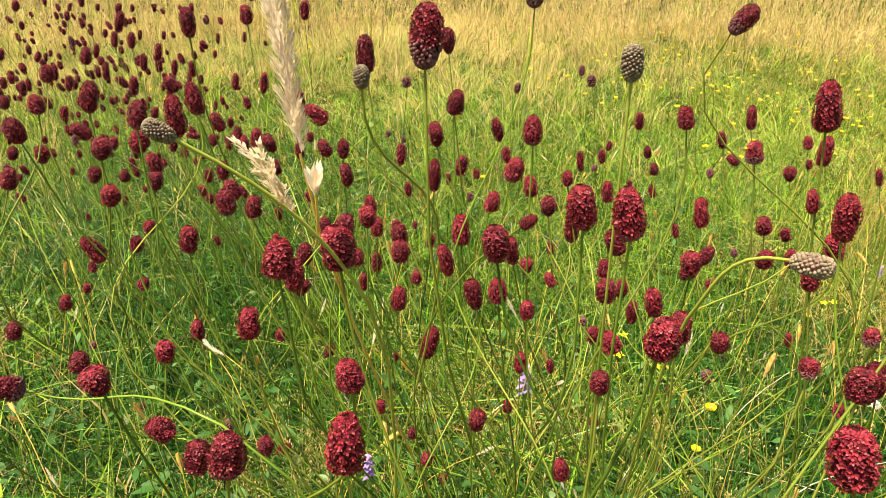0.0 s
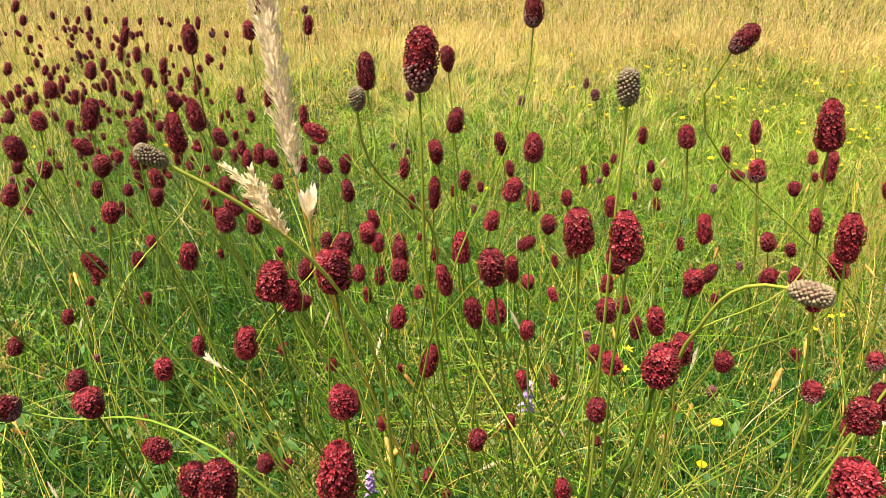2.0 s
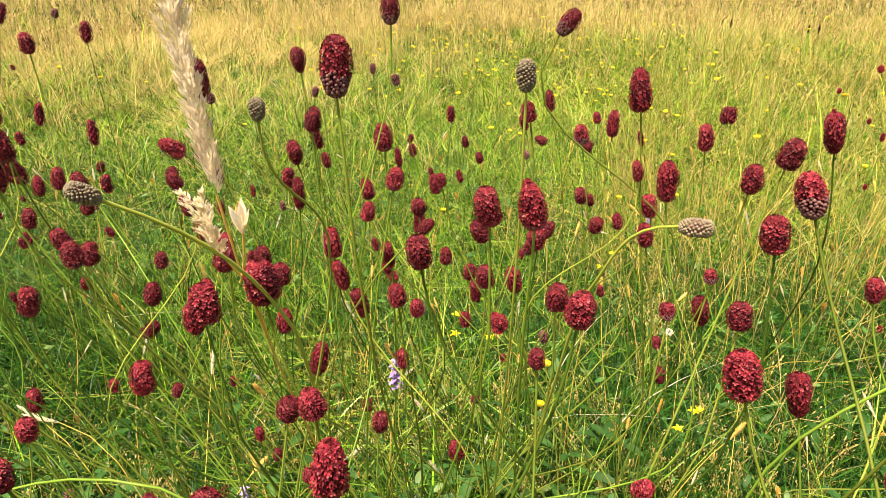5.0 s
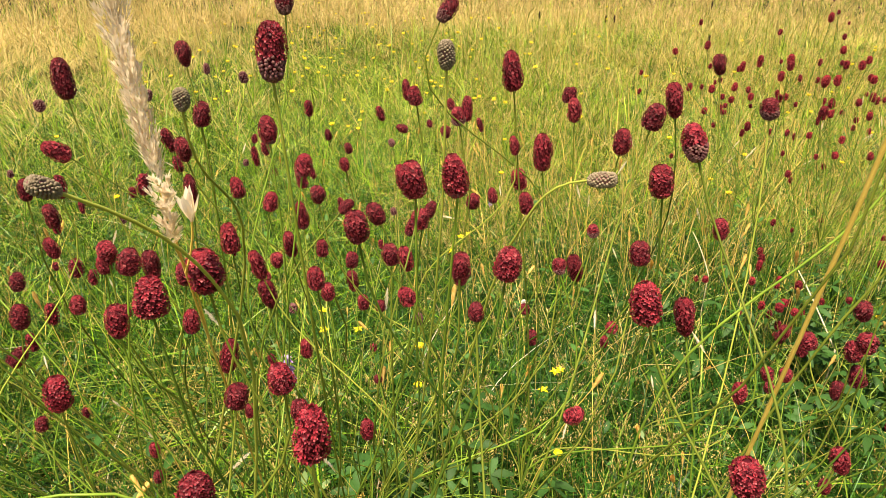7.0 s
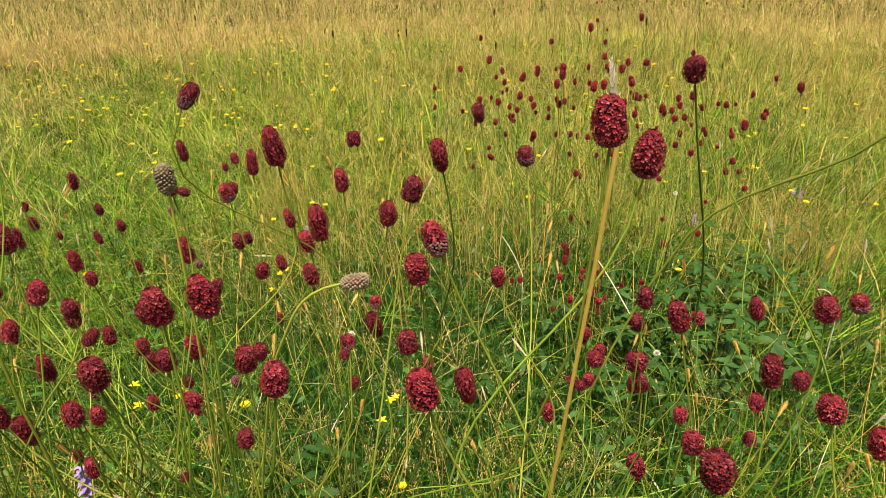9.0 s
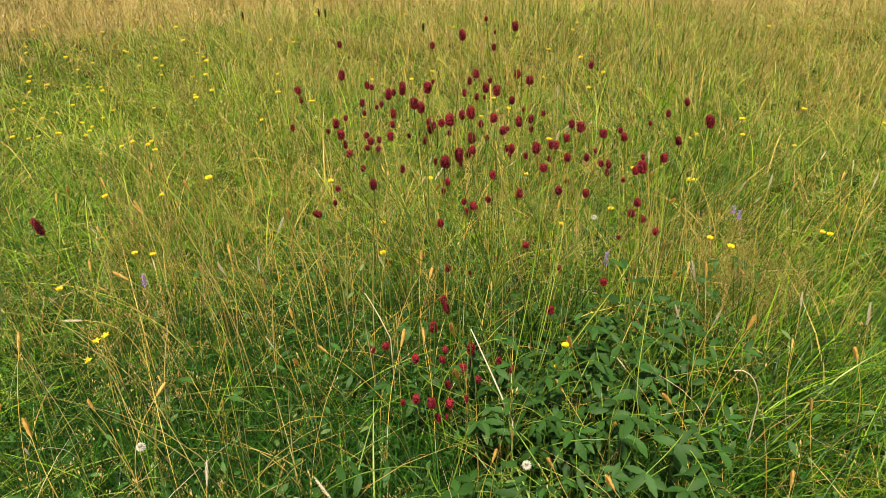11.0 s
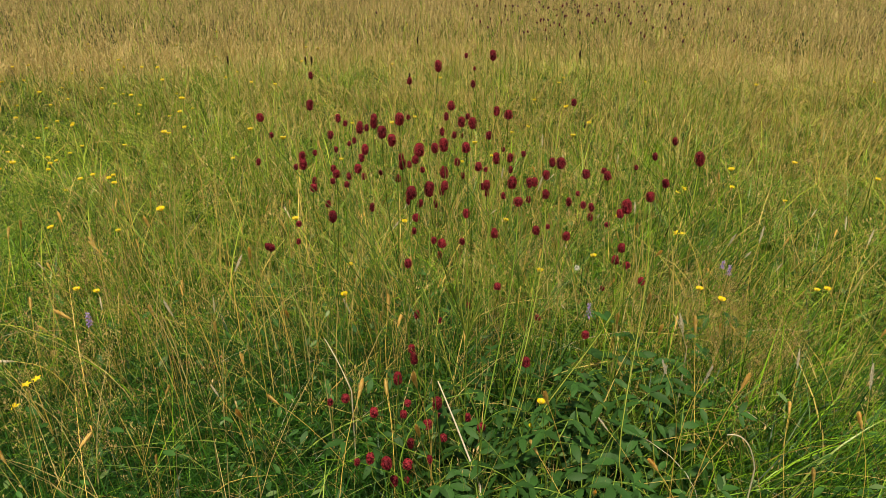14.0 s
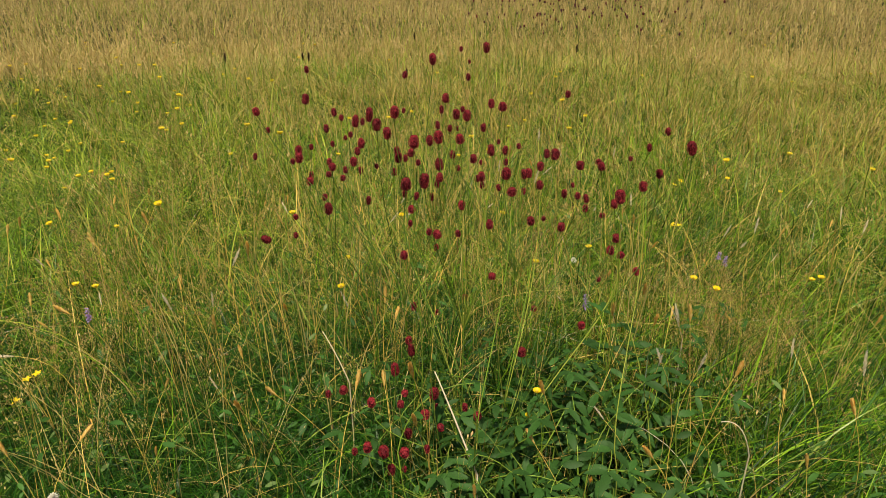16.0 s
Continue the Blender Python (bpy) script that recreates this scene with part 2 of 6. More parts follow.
def blades(x, y, height, width, lean, segments, heading=None, rise=0.0):
    """Arrays of verts and faces for grass blades at x, y."""
    n = len(x)
    phi = rng.uniform(0, 2 * np.pi, n) if heading is None else heading
    s = np.linspace(0, 1, segments + 1)
    out = lean[:, None] * height[:, None] * s ** 2
    up = height[:, None] * (s - 0.42 * np.minimum(lean[:, None], 1.6) * s ** 2.2)
    face = phi + rng.uniform(-1.3, 1.3, n)
    half = 0.5 * width[:, None] * (1 - s ** 2.4 * 0.93)
    cx = x[:, None] + np.cos(phi)[:, None] * out
    cy = y[:, None] + np.sin(phi)[:, None] * out
    cz = lie(x, y)[:, None] - 0.01 + np.maximum(up, 0.004) + rise
    sx, sy = -np.sin(face)[:, None] * half, np.cos(face)[:, None] * half
    v = np.stack([np.stack([cx - sx, cy - sy, cz], -1), np.stack([cx + sx, cy + sy, cz], -1)], 2)
    k = 2 * (segments + 1)
    base = (np.arange(n) * k)[:, None, None]
    row = np.arange(segments)[None, :, None] * 2
    f = base + row + np.array([0, 1, 3, 2])[None, None, :]
    return v.reshape(-1, 3), f.reshape(-1, 4)


def fan(n, near, far, left=-62, right=92, power=1.0):
    """Places over the part of the meadow that lies ahead, between two distances."""
    u = rng.uniform(0, 1, n)
    r = (near ** (2 * power) + u * (far ** (2 * power) - near ** (2 * power))) ** (1 / (2 * power))
    a = np.radians(rng.uniform(left, right, n))
    return 0.45 + r * np.sin(a), 0.2 + r * np.cos(a)


def sward(name, label, x, y, height, width, lean, segments, dry, greens=(0, 1)):
    n = len(x)
    v, f = blades(x, y, height, width, lean, segments)
    green = np.where(patch(x, y, 1.1, 5.0) + rng.normal(0, 0.22, n) > 0.55, greens[1], greens[0])
    kind = np.where(rng.uniform(0, 1, n) < dry, 2, green)
    me = mesh_from(name, v, f, [GRASS, GRASS_DEEP_SHADED, STRAW], np.repeat(kind, segments), True)
    return tagged(new(name, me), label, "grass", kind="stuff")


def cleared(x, y):
    """1 in the open, towards 0 where broad burnet leaves shade the grass out."""
    a = ((x - 1.90) / 0.40) ** 2 + ((y - 1.10) / 0.30) ** 2
    b = ((x - 0.62) / 0.26) ** 2 + ((y - 1.10) / 0.16) ** 2
    return np.clip(np.minimum(a, b) - 0.35, 0.0, 1.0)


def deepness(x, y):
    """Where rank dark green grass grows, beside the near clump and before the far one; its tone also carries painted
    shade.
    """
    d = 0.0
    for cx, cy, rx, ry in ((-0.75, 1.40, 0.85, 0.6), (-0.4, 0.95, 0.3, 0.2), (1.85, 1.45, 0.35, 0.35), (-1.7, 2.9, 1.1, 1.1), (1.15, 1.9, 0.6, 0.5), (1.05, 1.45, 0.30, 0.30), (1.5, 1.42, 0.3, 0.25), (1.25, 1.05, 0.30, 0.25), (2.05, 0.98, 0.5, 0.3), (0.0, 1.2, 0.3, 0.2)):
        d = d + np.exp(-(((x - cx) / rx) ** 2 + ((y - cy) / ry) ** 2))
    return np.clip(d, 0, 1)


def dryness(x, y):
    """Where the grass has bleached: some swaths near the clumps, and on the whole more with distance."""
    d = np.exp(-(((x - 1.15) / 0.30) ** 2 + ((y - 1.12) / 0.25) ** 2))
    d = d + 0.5 * np.exp(-(((x - 2.75) / 0.5) ** 2 + ((y - 1.2) / 0.35) ** 2)) + 0.6 * np.exp(-(((x - 0.1) / 0.4) ** 2 + ((y - 1.7) / 0.3) ** 2))
    return np.clip((0.07 + 0.60 * d + 0.22 * patch(x, y, 1.7, 9.0) ** 2 + 0.025 * np.hypot(x - 0.5, y - 0.3)) * (1 - 0.8 * deepness(x, y)), 0, 0.85)


def tufts(count, each, near, far, spread, left=-62, right=92):
    """Blades in tufts: places, headings that point outwards, and how high and how flat each tuft is."""
    cx, cy = fan(count, near, far, left, right)
    size = np.repeat(rng.uniform(0.55, 1.25, count) * (0.7 + 0.6 * patch(cx, cy, 0.8, 2.0)), each)
    flat = np.repeat(np.where(patch(cx, cy, 1.5, 6.0) + rng.normal(0, 0.1, count) > 0.62, 1.0, 0.0), each)
    swept = np.repeat(2.6 + 1.6 * np.sin(1.1 * cx + 0.8 * cy), each)
    a = rng.uniform(0, 2 * np.pi, count * each)
    d = np.abs(rng.normal(0, spread, count * each))
    x, y = np.repeat(cx, each) + d * np.cos(a), np.repeat(cy, each) + d * np.sin(a)
    heading = np.where(flat > 0, swept + rng.normal(0, 0.6, len(a)), a + rng.normal(0, 0.7, len(a)))
    return x, y, heading, size, flat, np.repeat(rng.uniform(0, 1, count), each)


def sward_of_tufts(name, label, x, y, heading, height, width, lean, segments, dry, deep, luck=None):
    n = len(x)
    luck = rng.uniform(0, 1, n) if luck is None else luck
    dead = rng.uniform(0, 1, n) < dry * (0.4 + 1.2 * ((luck * 7.3) % 1))
    v, f = blades(x, y, height * np.where(dead, 0.7, 1.0), width, lean, segments, heading)
    kind = np.where(dead, 2, np.where(0.25 * rng.uniform(0, 1, n) + 0.75 * luck < deep, 1, 0))
    me = mesh_from(name, v, f, [GRASS, GRASS_DEEP_SHADED, STRAW], np.repeat(kind, segments), True)
    return tagged(new(name, me), label, "grass", kind="stuff")


def fades(x, y, none, full):
    """Thins growth out between two distances from the middle of the walk."""
    d = np.hypot(x - 0.5, y - 0.3)
    return rng.uniform(0, 1, len(x)) < np.clip((none - d) / (none - full), 0, 1)


def richness(x, y):
    """Where the meadow is rank and deep green, round the far clump and beyond it."""
    turn = np.degrees(np.arctan2(x - 0.45, y - 0.2))
    return np.clip((turn - 15) / 22, 0, 1) * np.clip((6.0 - np.hypot(x - 0.5, y - 0.3)) / 2.2, 0, 1) * (0.08 + 0.5 * patch(x, y, 1.6, 3.0))


def lush(x, y):
    """Where long fresh blades sweep over: the open side of the far clump."""
    return np.clip(np.exp(-(((x - 2.45) / 0.38) ** 2 + ((y - 0.85) / 0.32) ** 2)) + 0.7 * np.exp(-(((x - 3.2) / 0.6) ** 2 + ((y - 1.7) / 0.5) ** 2)), 0, 1)


def grow_grass():
    x, y = rng.uniform(1.7, 4.2, 26000), rng.uniform(0.3, 2.8, 26000)
    keep = rng.uniform(0, 1, len(x)) < 0.75 * lush(x, y)
    x, y = x[keep], y[keep]
    v, f = blades(x, y, rng.uniform(0.16, 0.42, len(x)), rng.uniform(0.0020, 0.0044, len(x)), rng.uniform(0.3, 1.5, len(x)), 6, rng.normal(-0.5, 0.55, len(x)))
    kind = (rng.uniform(0, 1, len(x)) < 0.3).astype(int)
    tagged(new("lush_grass", mesh_from("lush_grass", v, f, [GRASS, GRASS_DEEP_SHADED], np.repeat(kind, 6), True)), "long fresh green grass blades sweeping over to one side", "grass", kind="stuff")
    x, y, way, size, flat, luck = tufts(3300, 32, 0.35, 4.2, 0.040)
    keep = (rng.uniform(0, 1, len(x)) < 0.12 + 0.88 * cleared(x, y)) & fades(x, y, 4.2, 2.4)
    x, y, way, size, flat, luck = (q[keep] for q in (x, y, way, size, flat, luck))
    h = rng.uniform(0.08, 0.30, len(x)) * size * (0.45 + 0.55 * cleared(x, y))
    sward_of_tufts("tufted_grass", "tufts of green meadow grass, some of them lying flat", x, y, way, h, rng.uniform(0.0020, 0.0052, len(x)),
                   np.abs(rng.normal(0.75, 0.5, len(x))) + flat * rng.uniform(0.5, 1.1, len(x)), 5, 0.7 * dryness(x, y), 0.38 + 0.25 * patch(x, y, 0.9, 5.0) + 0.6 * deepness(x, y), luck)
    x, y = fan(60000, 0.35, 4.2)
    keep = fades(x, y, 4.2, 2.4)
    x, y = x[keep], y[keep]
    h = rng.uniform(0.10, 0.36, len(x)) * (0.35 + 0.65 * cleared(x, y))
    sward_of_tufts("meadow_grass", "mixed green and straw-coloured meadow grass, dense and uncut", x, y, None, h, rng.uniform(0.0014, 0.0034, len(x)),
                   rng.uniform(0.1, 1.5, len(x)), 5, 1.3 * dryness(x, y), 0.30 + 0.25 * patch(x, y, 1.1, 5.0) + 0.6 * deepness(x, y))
    # Green blades all in the darkened tone: the shade near the ground is colour.
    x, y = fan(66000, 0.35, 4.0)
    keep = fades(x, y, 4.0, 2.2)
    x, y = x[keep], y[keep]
    sward("undergrowth_grass", "low tangled dark green grass close to the ground, shade put into its colour", x, y, rng.uniform(0.06, 0.20, len(x)), rng.uniform(0.002, 0.005, len(x)),
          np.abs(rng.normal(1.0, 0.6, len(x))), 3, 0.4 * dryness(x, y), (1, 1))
    x, y = fan(9500, 0.7, 4.4)
    keep = (y > 0.7) & (cleared(x, y) > 0.4) & (rng.uniform(0, 1, len(x)) < 1 - 0.65 * deepness(x, y))
    x, y = x[keep], y[keep]
    v, f = blades(x, y, rng.uniform(0.16, 0.42, len(x)), rng.uniform(0.0024, 0.0056, len(x)), rng.uniform(0.6, 2.1, len(x)), 8)
    kind = np.where(rng.uniform(0, 1, len(x)) < 0.5, 1, 0)
    tagged(new("arching_blades", mesh_from("arching_blades", v, f, [BLADE_PALE, GRASS], np.repeat(kind, 8), True)), "pale broad grass blades arching over the sward", "grass", kind="stuff")
    x, y = fan(110000, 1.6, 8.0, -50, 82, 0.8)
    v, f = blades(x, y, rng.uniform(0.06, 0.20, len(x)), rng.uniform(0.003, 0.007, len(x)), rng.uniform(0.5, 1.7, len(x)), 2)
    rich = richness(x, y)
    u = rng.uniform(0, 1, len(x))
    # The dark share here also stands for shaded gaps between tufts.
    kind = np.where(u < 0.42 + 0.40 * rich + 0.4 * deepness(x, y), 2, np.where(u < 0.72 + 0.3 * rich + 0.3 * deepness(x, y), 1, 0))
    tagged(new("low_grass", mesh_from("low_grass", v, f, [GRASS_SOFT, GRASS, GRASS_DEEP_SHADED], np.repeat(kind, 2), True)), "low lush green grass filling the gaps of the meadow", "grass", kind="stuff")
    x, y = fan(17000, 2.0, 7.5, -40, 80, 0.8)
    keep = fades(x, y, 1.9, 3.0) & (rng.uniform(0, 1, len(x)) < np.clip((np.degrees(np.arctan2(x - 0.45, y - 0.2)) - 4) / 18, 0.12, 1))
    x, y = x[keep], y[keep]
    v, f = blades(x, y, rng.uniform(0.20, 0.46, len(x)), rng.uniform(0.0028, 0.0068, len(x)), rng.uniform(0.15, 1.7, len(x)), 5)
    u = rng.uniform(0, 1, len(x))
    kind = np.where(u < 0.45, 0, np.where(u < 0.75, 1, 2))
    tagged(new("bright_blades", mesh_from("bright_blades", v, f, [GRASS_SOFT, STRAW, BLADE_PALE], np.repeat(kind, 5), True)), "pale bent blades and straws catching the light over the meadow", "grass", kind="stuff")
    x, y = fan(12000, 0.9, 6.0, 8, 88, 0.8)
    keep = (rng.uniform(0, 1, len(x)) < np.clip((np.degrees(np.arctan2(x - 0.45, y - 0.2)) - 22) / 25, 0, 1) * np.clip((np.hypot(x - 0.5, y - 0.3) - 0.8) / 2.0, 0.04, 1)) & (y > 0.62)
    keep &= rng.uniform(0, 1, len(x)) < 1 - 0.75 * lush(x, y)
    x, y = x[keep], y[keep]
    v, f = blades(x, y, rng.uniform(0.18, 0.48, len(x)), rng.uniform(0.0012, 0.0032, len(x)), np.abs(rng.normal(0.4, 0.5, len(x))), 5)
    kind = (rng.uniform(0, 1, len(x)) < 0.25).astype(int)
    tagged(new("ripe_bents", mesh_from("ripe_bents", v, f, [STRAW, SEEDING], np.repeat(kind, 5), True)), "thin dry golden bents standing among the green grass", "grass", kind="stuff")
    x, y, way, size, flat, luck = tufts(4600, 26, 2.2, 9.6, 0.06, -50, 82)
    keep = fades(x, y, 2.2, 4.2)
    x, y, way, size, flat, luck = (q[keep] for q in (x, y, way, size, flat, luck))
    dry = np.clip(0.10 + 0.25 * patch(x, y, 0.9, 9.0) ** 2 + 0.115 * (np.hypot(x - 0.7, y - 0.4) - 3.2), 0.04, 0.75) * (1 - 0.6 * richness(x, y)) + 0.14 * np.clip((14 - np.degrees(np.arctan2(x - 0.45, y - 0.2))) / 10, 0, 1)
    v, f = blades(x, y, rng.uniform(0.10, 0.34, len(x)) * size, rng.uniform(0.003, 0.007, len(x)), np.abs(rng.normal(0.75, 0.4, len(x))) + 0.6 * flat, 3, way)
    chance = 0.6 * luck + 0.4 * rng.uniform(0, 1, len(x))
    kind = np.where(0.5 * ((luck * 5.7) % 1) + 0.5 * rng.uniform(0, 1, len(x)) < dry, 2, np.where(chance < 0.40 + 0.3 * patch(x, y, 0.7, 5.0) + 0.8 * deepness(x, y) + 0.5 * richness(x, y), 1, 0))
    kind = np.where((kind == 1) & (rng.uniform(0, 1, len(x)) < 0.55 * richness(x, y)), 3, kind)
    tagged(new("middle_grass", mesh_from("middle_grass", v, f, [GRASS_SOFT, GRASS, STRAW_SOFT, GRASS_DEEP_SHADED], np.repeat(kind, 3), True)), "knee-high meadow grass turning yellow towards its tips", "grass", kind="stuff")
    x, y = fan(150000, 7.0, 34.0, -46, 78, 0.75)
    keep = fades(x, y, 6.8, 9.5)
    x, y = x[keep], y[keep]
    v, f = blades(x, y, rng.uniform(0.12, 0.42, len(x)), rng.uniform(0.007, 0.015, len(x)), np.abs(rng.normal(0.6, 0.45, len(x))), 2)
    kind = (rng.uniform(0, 1, len(x)) < 0.65 + 0.3 * patch(x, y, 0.35, 4.0)).astype(int)
    tagged(new("distant_grass", mesh_from("distant_grass", v, f, [GRASS_SOFT, STRAW_SOFT], np.repeat(kind, 2), True)), "ripe straw-coloured meadow grass reaching into the distance", "grass", kind="stuff")


grow_grass()


def grow_rest():
    """The meadow goes on behind and beside the walk."""
    for name, count, near, far, wide, tall in (("rear_grass", 170000, 0.05, 9.0, 0.0065, 0.30), ("rear_distant_grass", 45000, 8.5, 34.0, 0.016, 0.40)):
        x, y = fan(count, near, far, 78, 318, 0.75)
        v, f = blades(x, y, rng.uniform(0.3, 1.0, len(x)) * tall, rng.uniform(0.6, 1.4, len(x)) * wide, np.abs(rng.normal(0.7, 0.4, len(x))), 2)
        u = rng.uniform(0, 1, len(x))
        kind = np.where(u < 0.25 + 0.3 * patch(x, y, 0.6, 4.0), 2, np.where(u < 0.7, 0, 1))
        tagged(new(name, mesh_from(name, v, f, [GRASS_SOFT, GRASS, STRAW_SOFT], np.repeat(kind, 2), True)), "uncut green and ripe meadow grass", "grass", kind="stuff")


grow_rest()


def panicles(name, label, x, y, height, twigs, size, width, mat=None):
    """Thin flowering grass stalks, each with an airy panicle of small spikelets at its top."""
    n = len(x)
    lean = np.abs(rng.normal(0.16, 0.14, n))
    phi = rng.uniform(0, 2 * np.pi, n)
    v1, f1 = blades(x, y, height, np.full(n, width), lean, 4, phi)
    slot1 = np.repeat(np.where(rng.uniform(0, 1, n) < 0.55, 1, 0), 4)
    s = rng.uniform(0.62, 1.0, (n, twigs))
    out = lean[:, None] * height[:, None] * s ** 2
    bx = x[:, None] + np.cos(phi)[:, None] * out
    by = y[:, None] + np.sin(phi)[:, None] * out
    bz = lie(x, y)[:, None] + height[:, None] * (s - 0.42 * lean[:, None] * s ** 2.2)
    spread = (1.02 - s) * 0.26 * height[:, None] + 0.004
    a = rng.uniform(0, 2 * np.pi, (n, twigs))
    reach = spread * rng.uniform(0.3, 1, (n, twigs))
    cx, cy, cz = bx + np.cos(a) * reach, by + np.sin(a) * reach, bz + reach * 0.9
    m = n * twigs
    c = np.stack([cx, cy, cz], -1).reshape(m, 3)
    axis = np.stack([np.cos(a) * 0.5, np.sin(a) * 0.5, np.full_like(a, 0.9)], -1).reshape(m, 3)
    side = np.cross(axis, rng.normal(0, 1, (m, 3)))
    side /= np.linalg.norm(side, axis=1)[:, None]
    ln = size * rng.uniform(0.6, 1.3, m)[:, None]
    v2 = np.stack([c - axis * ln * 0.5, c + side * ln * 0.2, c + axis * ln * 0.5, c - side * ln * 0.2], 1).reshape(-1, 3)
    f2 = (np.arange(m) * 4)[:, None] + np.arange(4)[None]
    v = np.concatenate([v1, v2])
    f = np.concatenate([f1, f2 + len(v1)])
    ids = np.concatenate([slot1, np.full(m, 2)])
    if size < 0.012:
        b = np.stack([bx, by, bz - 0.02 * height[:, None]], -1).reshape(m, 3)
        thin = side * width * 0.14
        v3 = np.stack([b - thin, b + thin, c + thin, c - thin], 1).reshape(-1, 3)
        v, f = np.concatenate([v, v3]), np.concatenate([f, f2 + len(v)])
        ids = np.concatenate([ids, (rng.uniform(0, 1, m) < 0.45).astype(int)])
    return tagged(new(name, mesh_from(name, v, f, [GRASS, STRAW, mat or SEEDING], ids, True)), label, "grass", kind="stuff")


def grow_panicles():
    x, y = fan(380, 0.9, 3.4)
    keep = ~((x < 1.05) & (y < 0.75)) & (cleared(x, y) > 0.6)
    x, y = x[keep], y[keep]
    panicles("flowering_grass", "thin flowering bent-grass stalks with airy buff panicles", x, y, rng.uniform(0.36, 0.66, len(x)), 28, 0.0066, 0.0011)
    x, y = fan(3600, 2.7, 9.5, -50, 82)
    keep = rng.uniform(0, 1, len(x)) < np.clip((np.degrees(np.arctan2(x - 0.45, y - 0.2)) - 5) / 35, 0.15, 1)
    x, y = x[keep], y[keep]
    panicles("middle_flowering_grass", "airy buff panicles of ripe grass above the sward", x, y, rng.uniform(0.32, 0.66, len(x)), 22, 0.0110, 0.0020)
    x, y = fan(17000, 6.0, 34.0, -46, 78, 0.72)
    panicles("distant_flowering_grass", "tan haze of ripe grass panicles far across the meadow", x, y, rng.uniform(0.34, 0.62, len(x)), 18, 0.021, 0.0035)


grow_panicles()


def grow_chaff():
    """Low spent panicles, fuzzy and buff, in drifts between the two clumps and round the far one."""
    spots = ((0.95, 1.15, 0.20, 0.18, 130), (0.55, 1.45, 0.25, 0.15, 120), (1.15, 1.88, 0.07, 0.07, 30), (1.2, 2.25, 0.09, 0.09, 50), (2.6, 1.08, 0.10, 0.10, 120), (2.75, 1.35, 0.16, 0.14, 140), (2.5, 1.75, 0.2, 0.2, 120), (-0.2, 1.3, 0.14, 0.10, 70), (1.9, 2.6, 0.3, 0.25, 120))
    x = np.concatenate([rng.normal(q[0], q[2], q[4]) for q in spots])
    y = np.concatenate([rng.normal(q[1], q[3], q[4]) for q in spots])
    keep = y > 0.72
    x, y = x[keep], y[keep]
    panicles("spent_panicles", "fuzzy buff spent grass panicles low over the sward", x, y, rng.uniform(0.14, 0.32, len(x)), 34, 0.0056, 0.0012)


grow_chaff()


# ---- great burnet ----
def floret(at, normal, up, size, spent):
    """One floret: four small pointed lobes round an eye, or a blunt four-sided fruit."""
    n = np.asarray(normal, float)
    n /= np.linalg.norm(n)
    u = np.cross(up, n)
    u /= np.linalg.norm(u) + 1e-9
    w = np.cross(n, u)
    at = np.asarray(at, float)
    spin = rng.uniform(0, 1.5)
    vs, fs = [], []
    if spent:
        for h, r in ((-0.25, 1.05), (0.32, 0.88), (0.58, 0.45)):
            for k in range(5):
                a = spin + k * 2 * np.pi / 5
                vs.append(at + size * (h * n + r * 0.62 * (math.cos(a) * u + math.sin(a) * w)))
        vs.append(at + size * 0.64 * n)
        for r in range(2):
            for k in range(5):
                fs.append((r * 5 + k, r * 5 + (k + 1) % 5, r * 5 + 5 + (k + 1) % 5, r * 5 + 5 + k))
        for k in range(5):
            fs.append((10 + k, 10 + (k + 1) % 5, 15, 15))
    else:
        vs.append(at + size * 0.15 * n)
        for k in range(4):
            a = spin + k * np.pi / 2
            out = math.cos(a) * u + math.sin(a) * w
            across = -math.sin(a) * u + math.cos(a) * w
            lift = rng.uniform(0.1, 0.7)
            b = len(vs)
            vs.append(at + size * (0.52 * out + 0.42 * across + 0.42 * n))
            vs.append(at + size * (0.52 * out - 0.42 * across + 0.42 * n))
            vs.append(at + size * (1.0 * out + (0.35 + lift) * n))
            fs += [(0, b + 1, b, b), (b, b + 1, b + 2, b + 2)]
    return np.array(vs), np.array(fs)


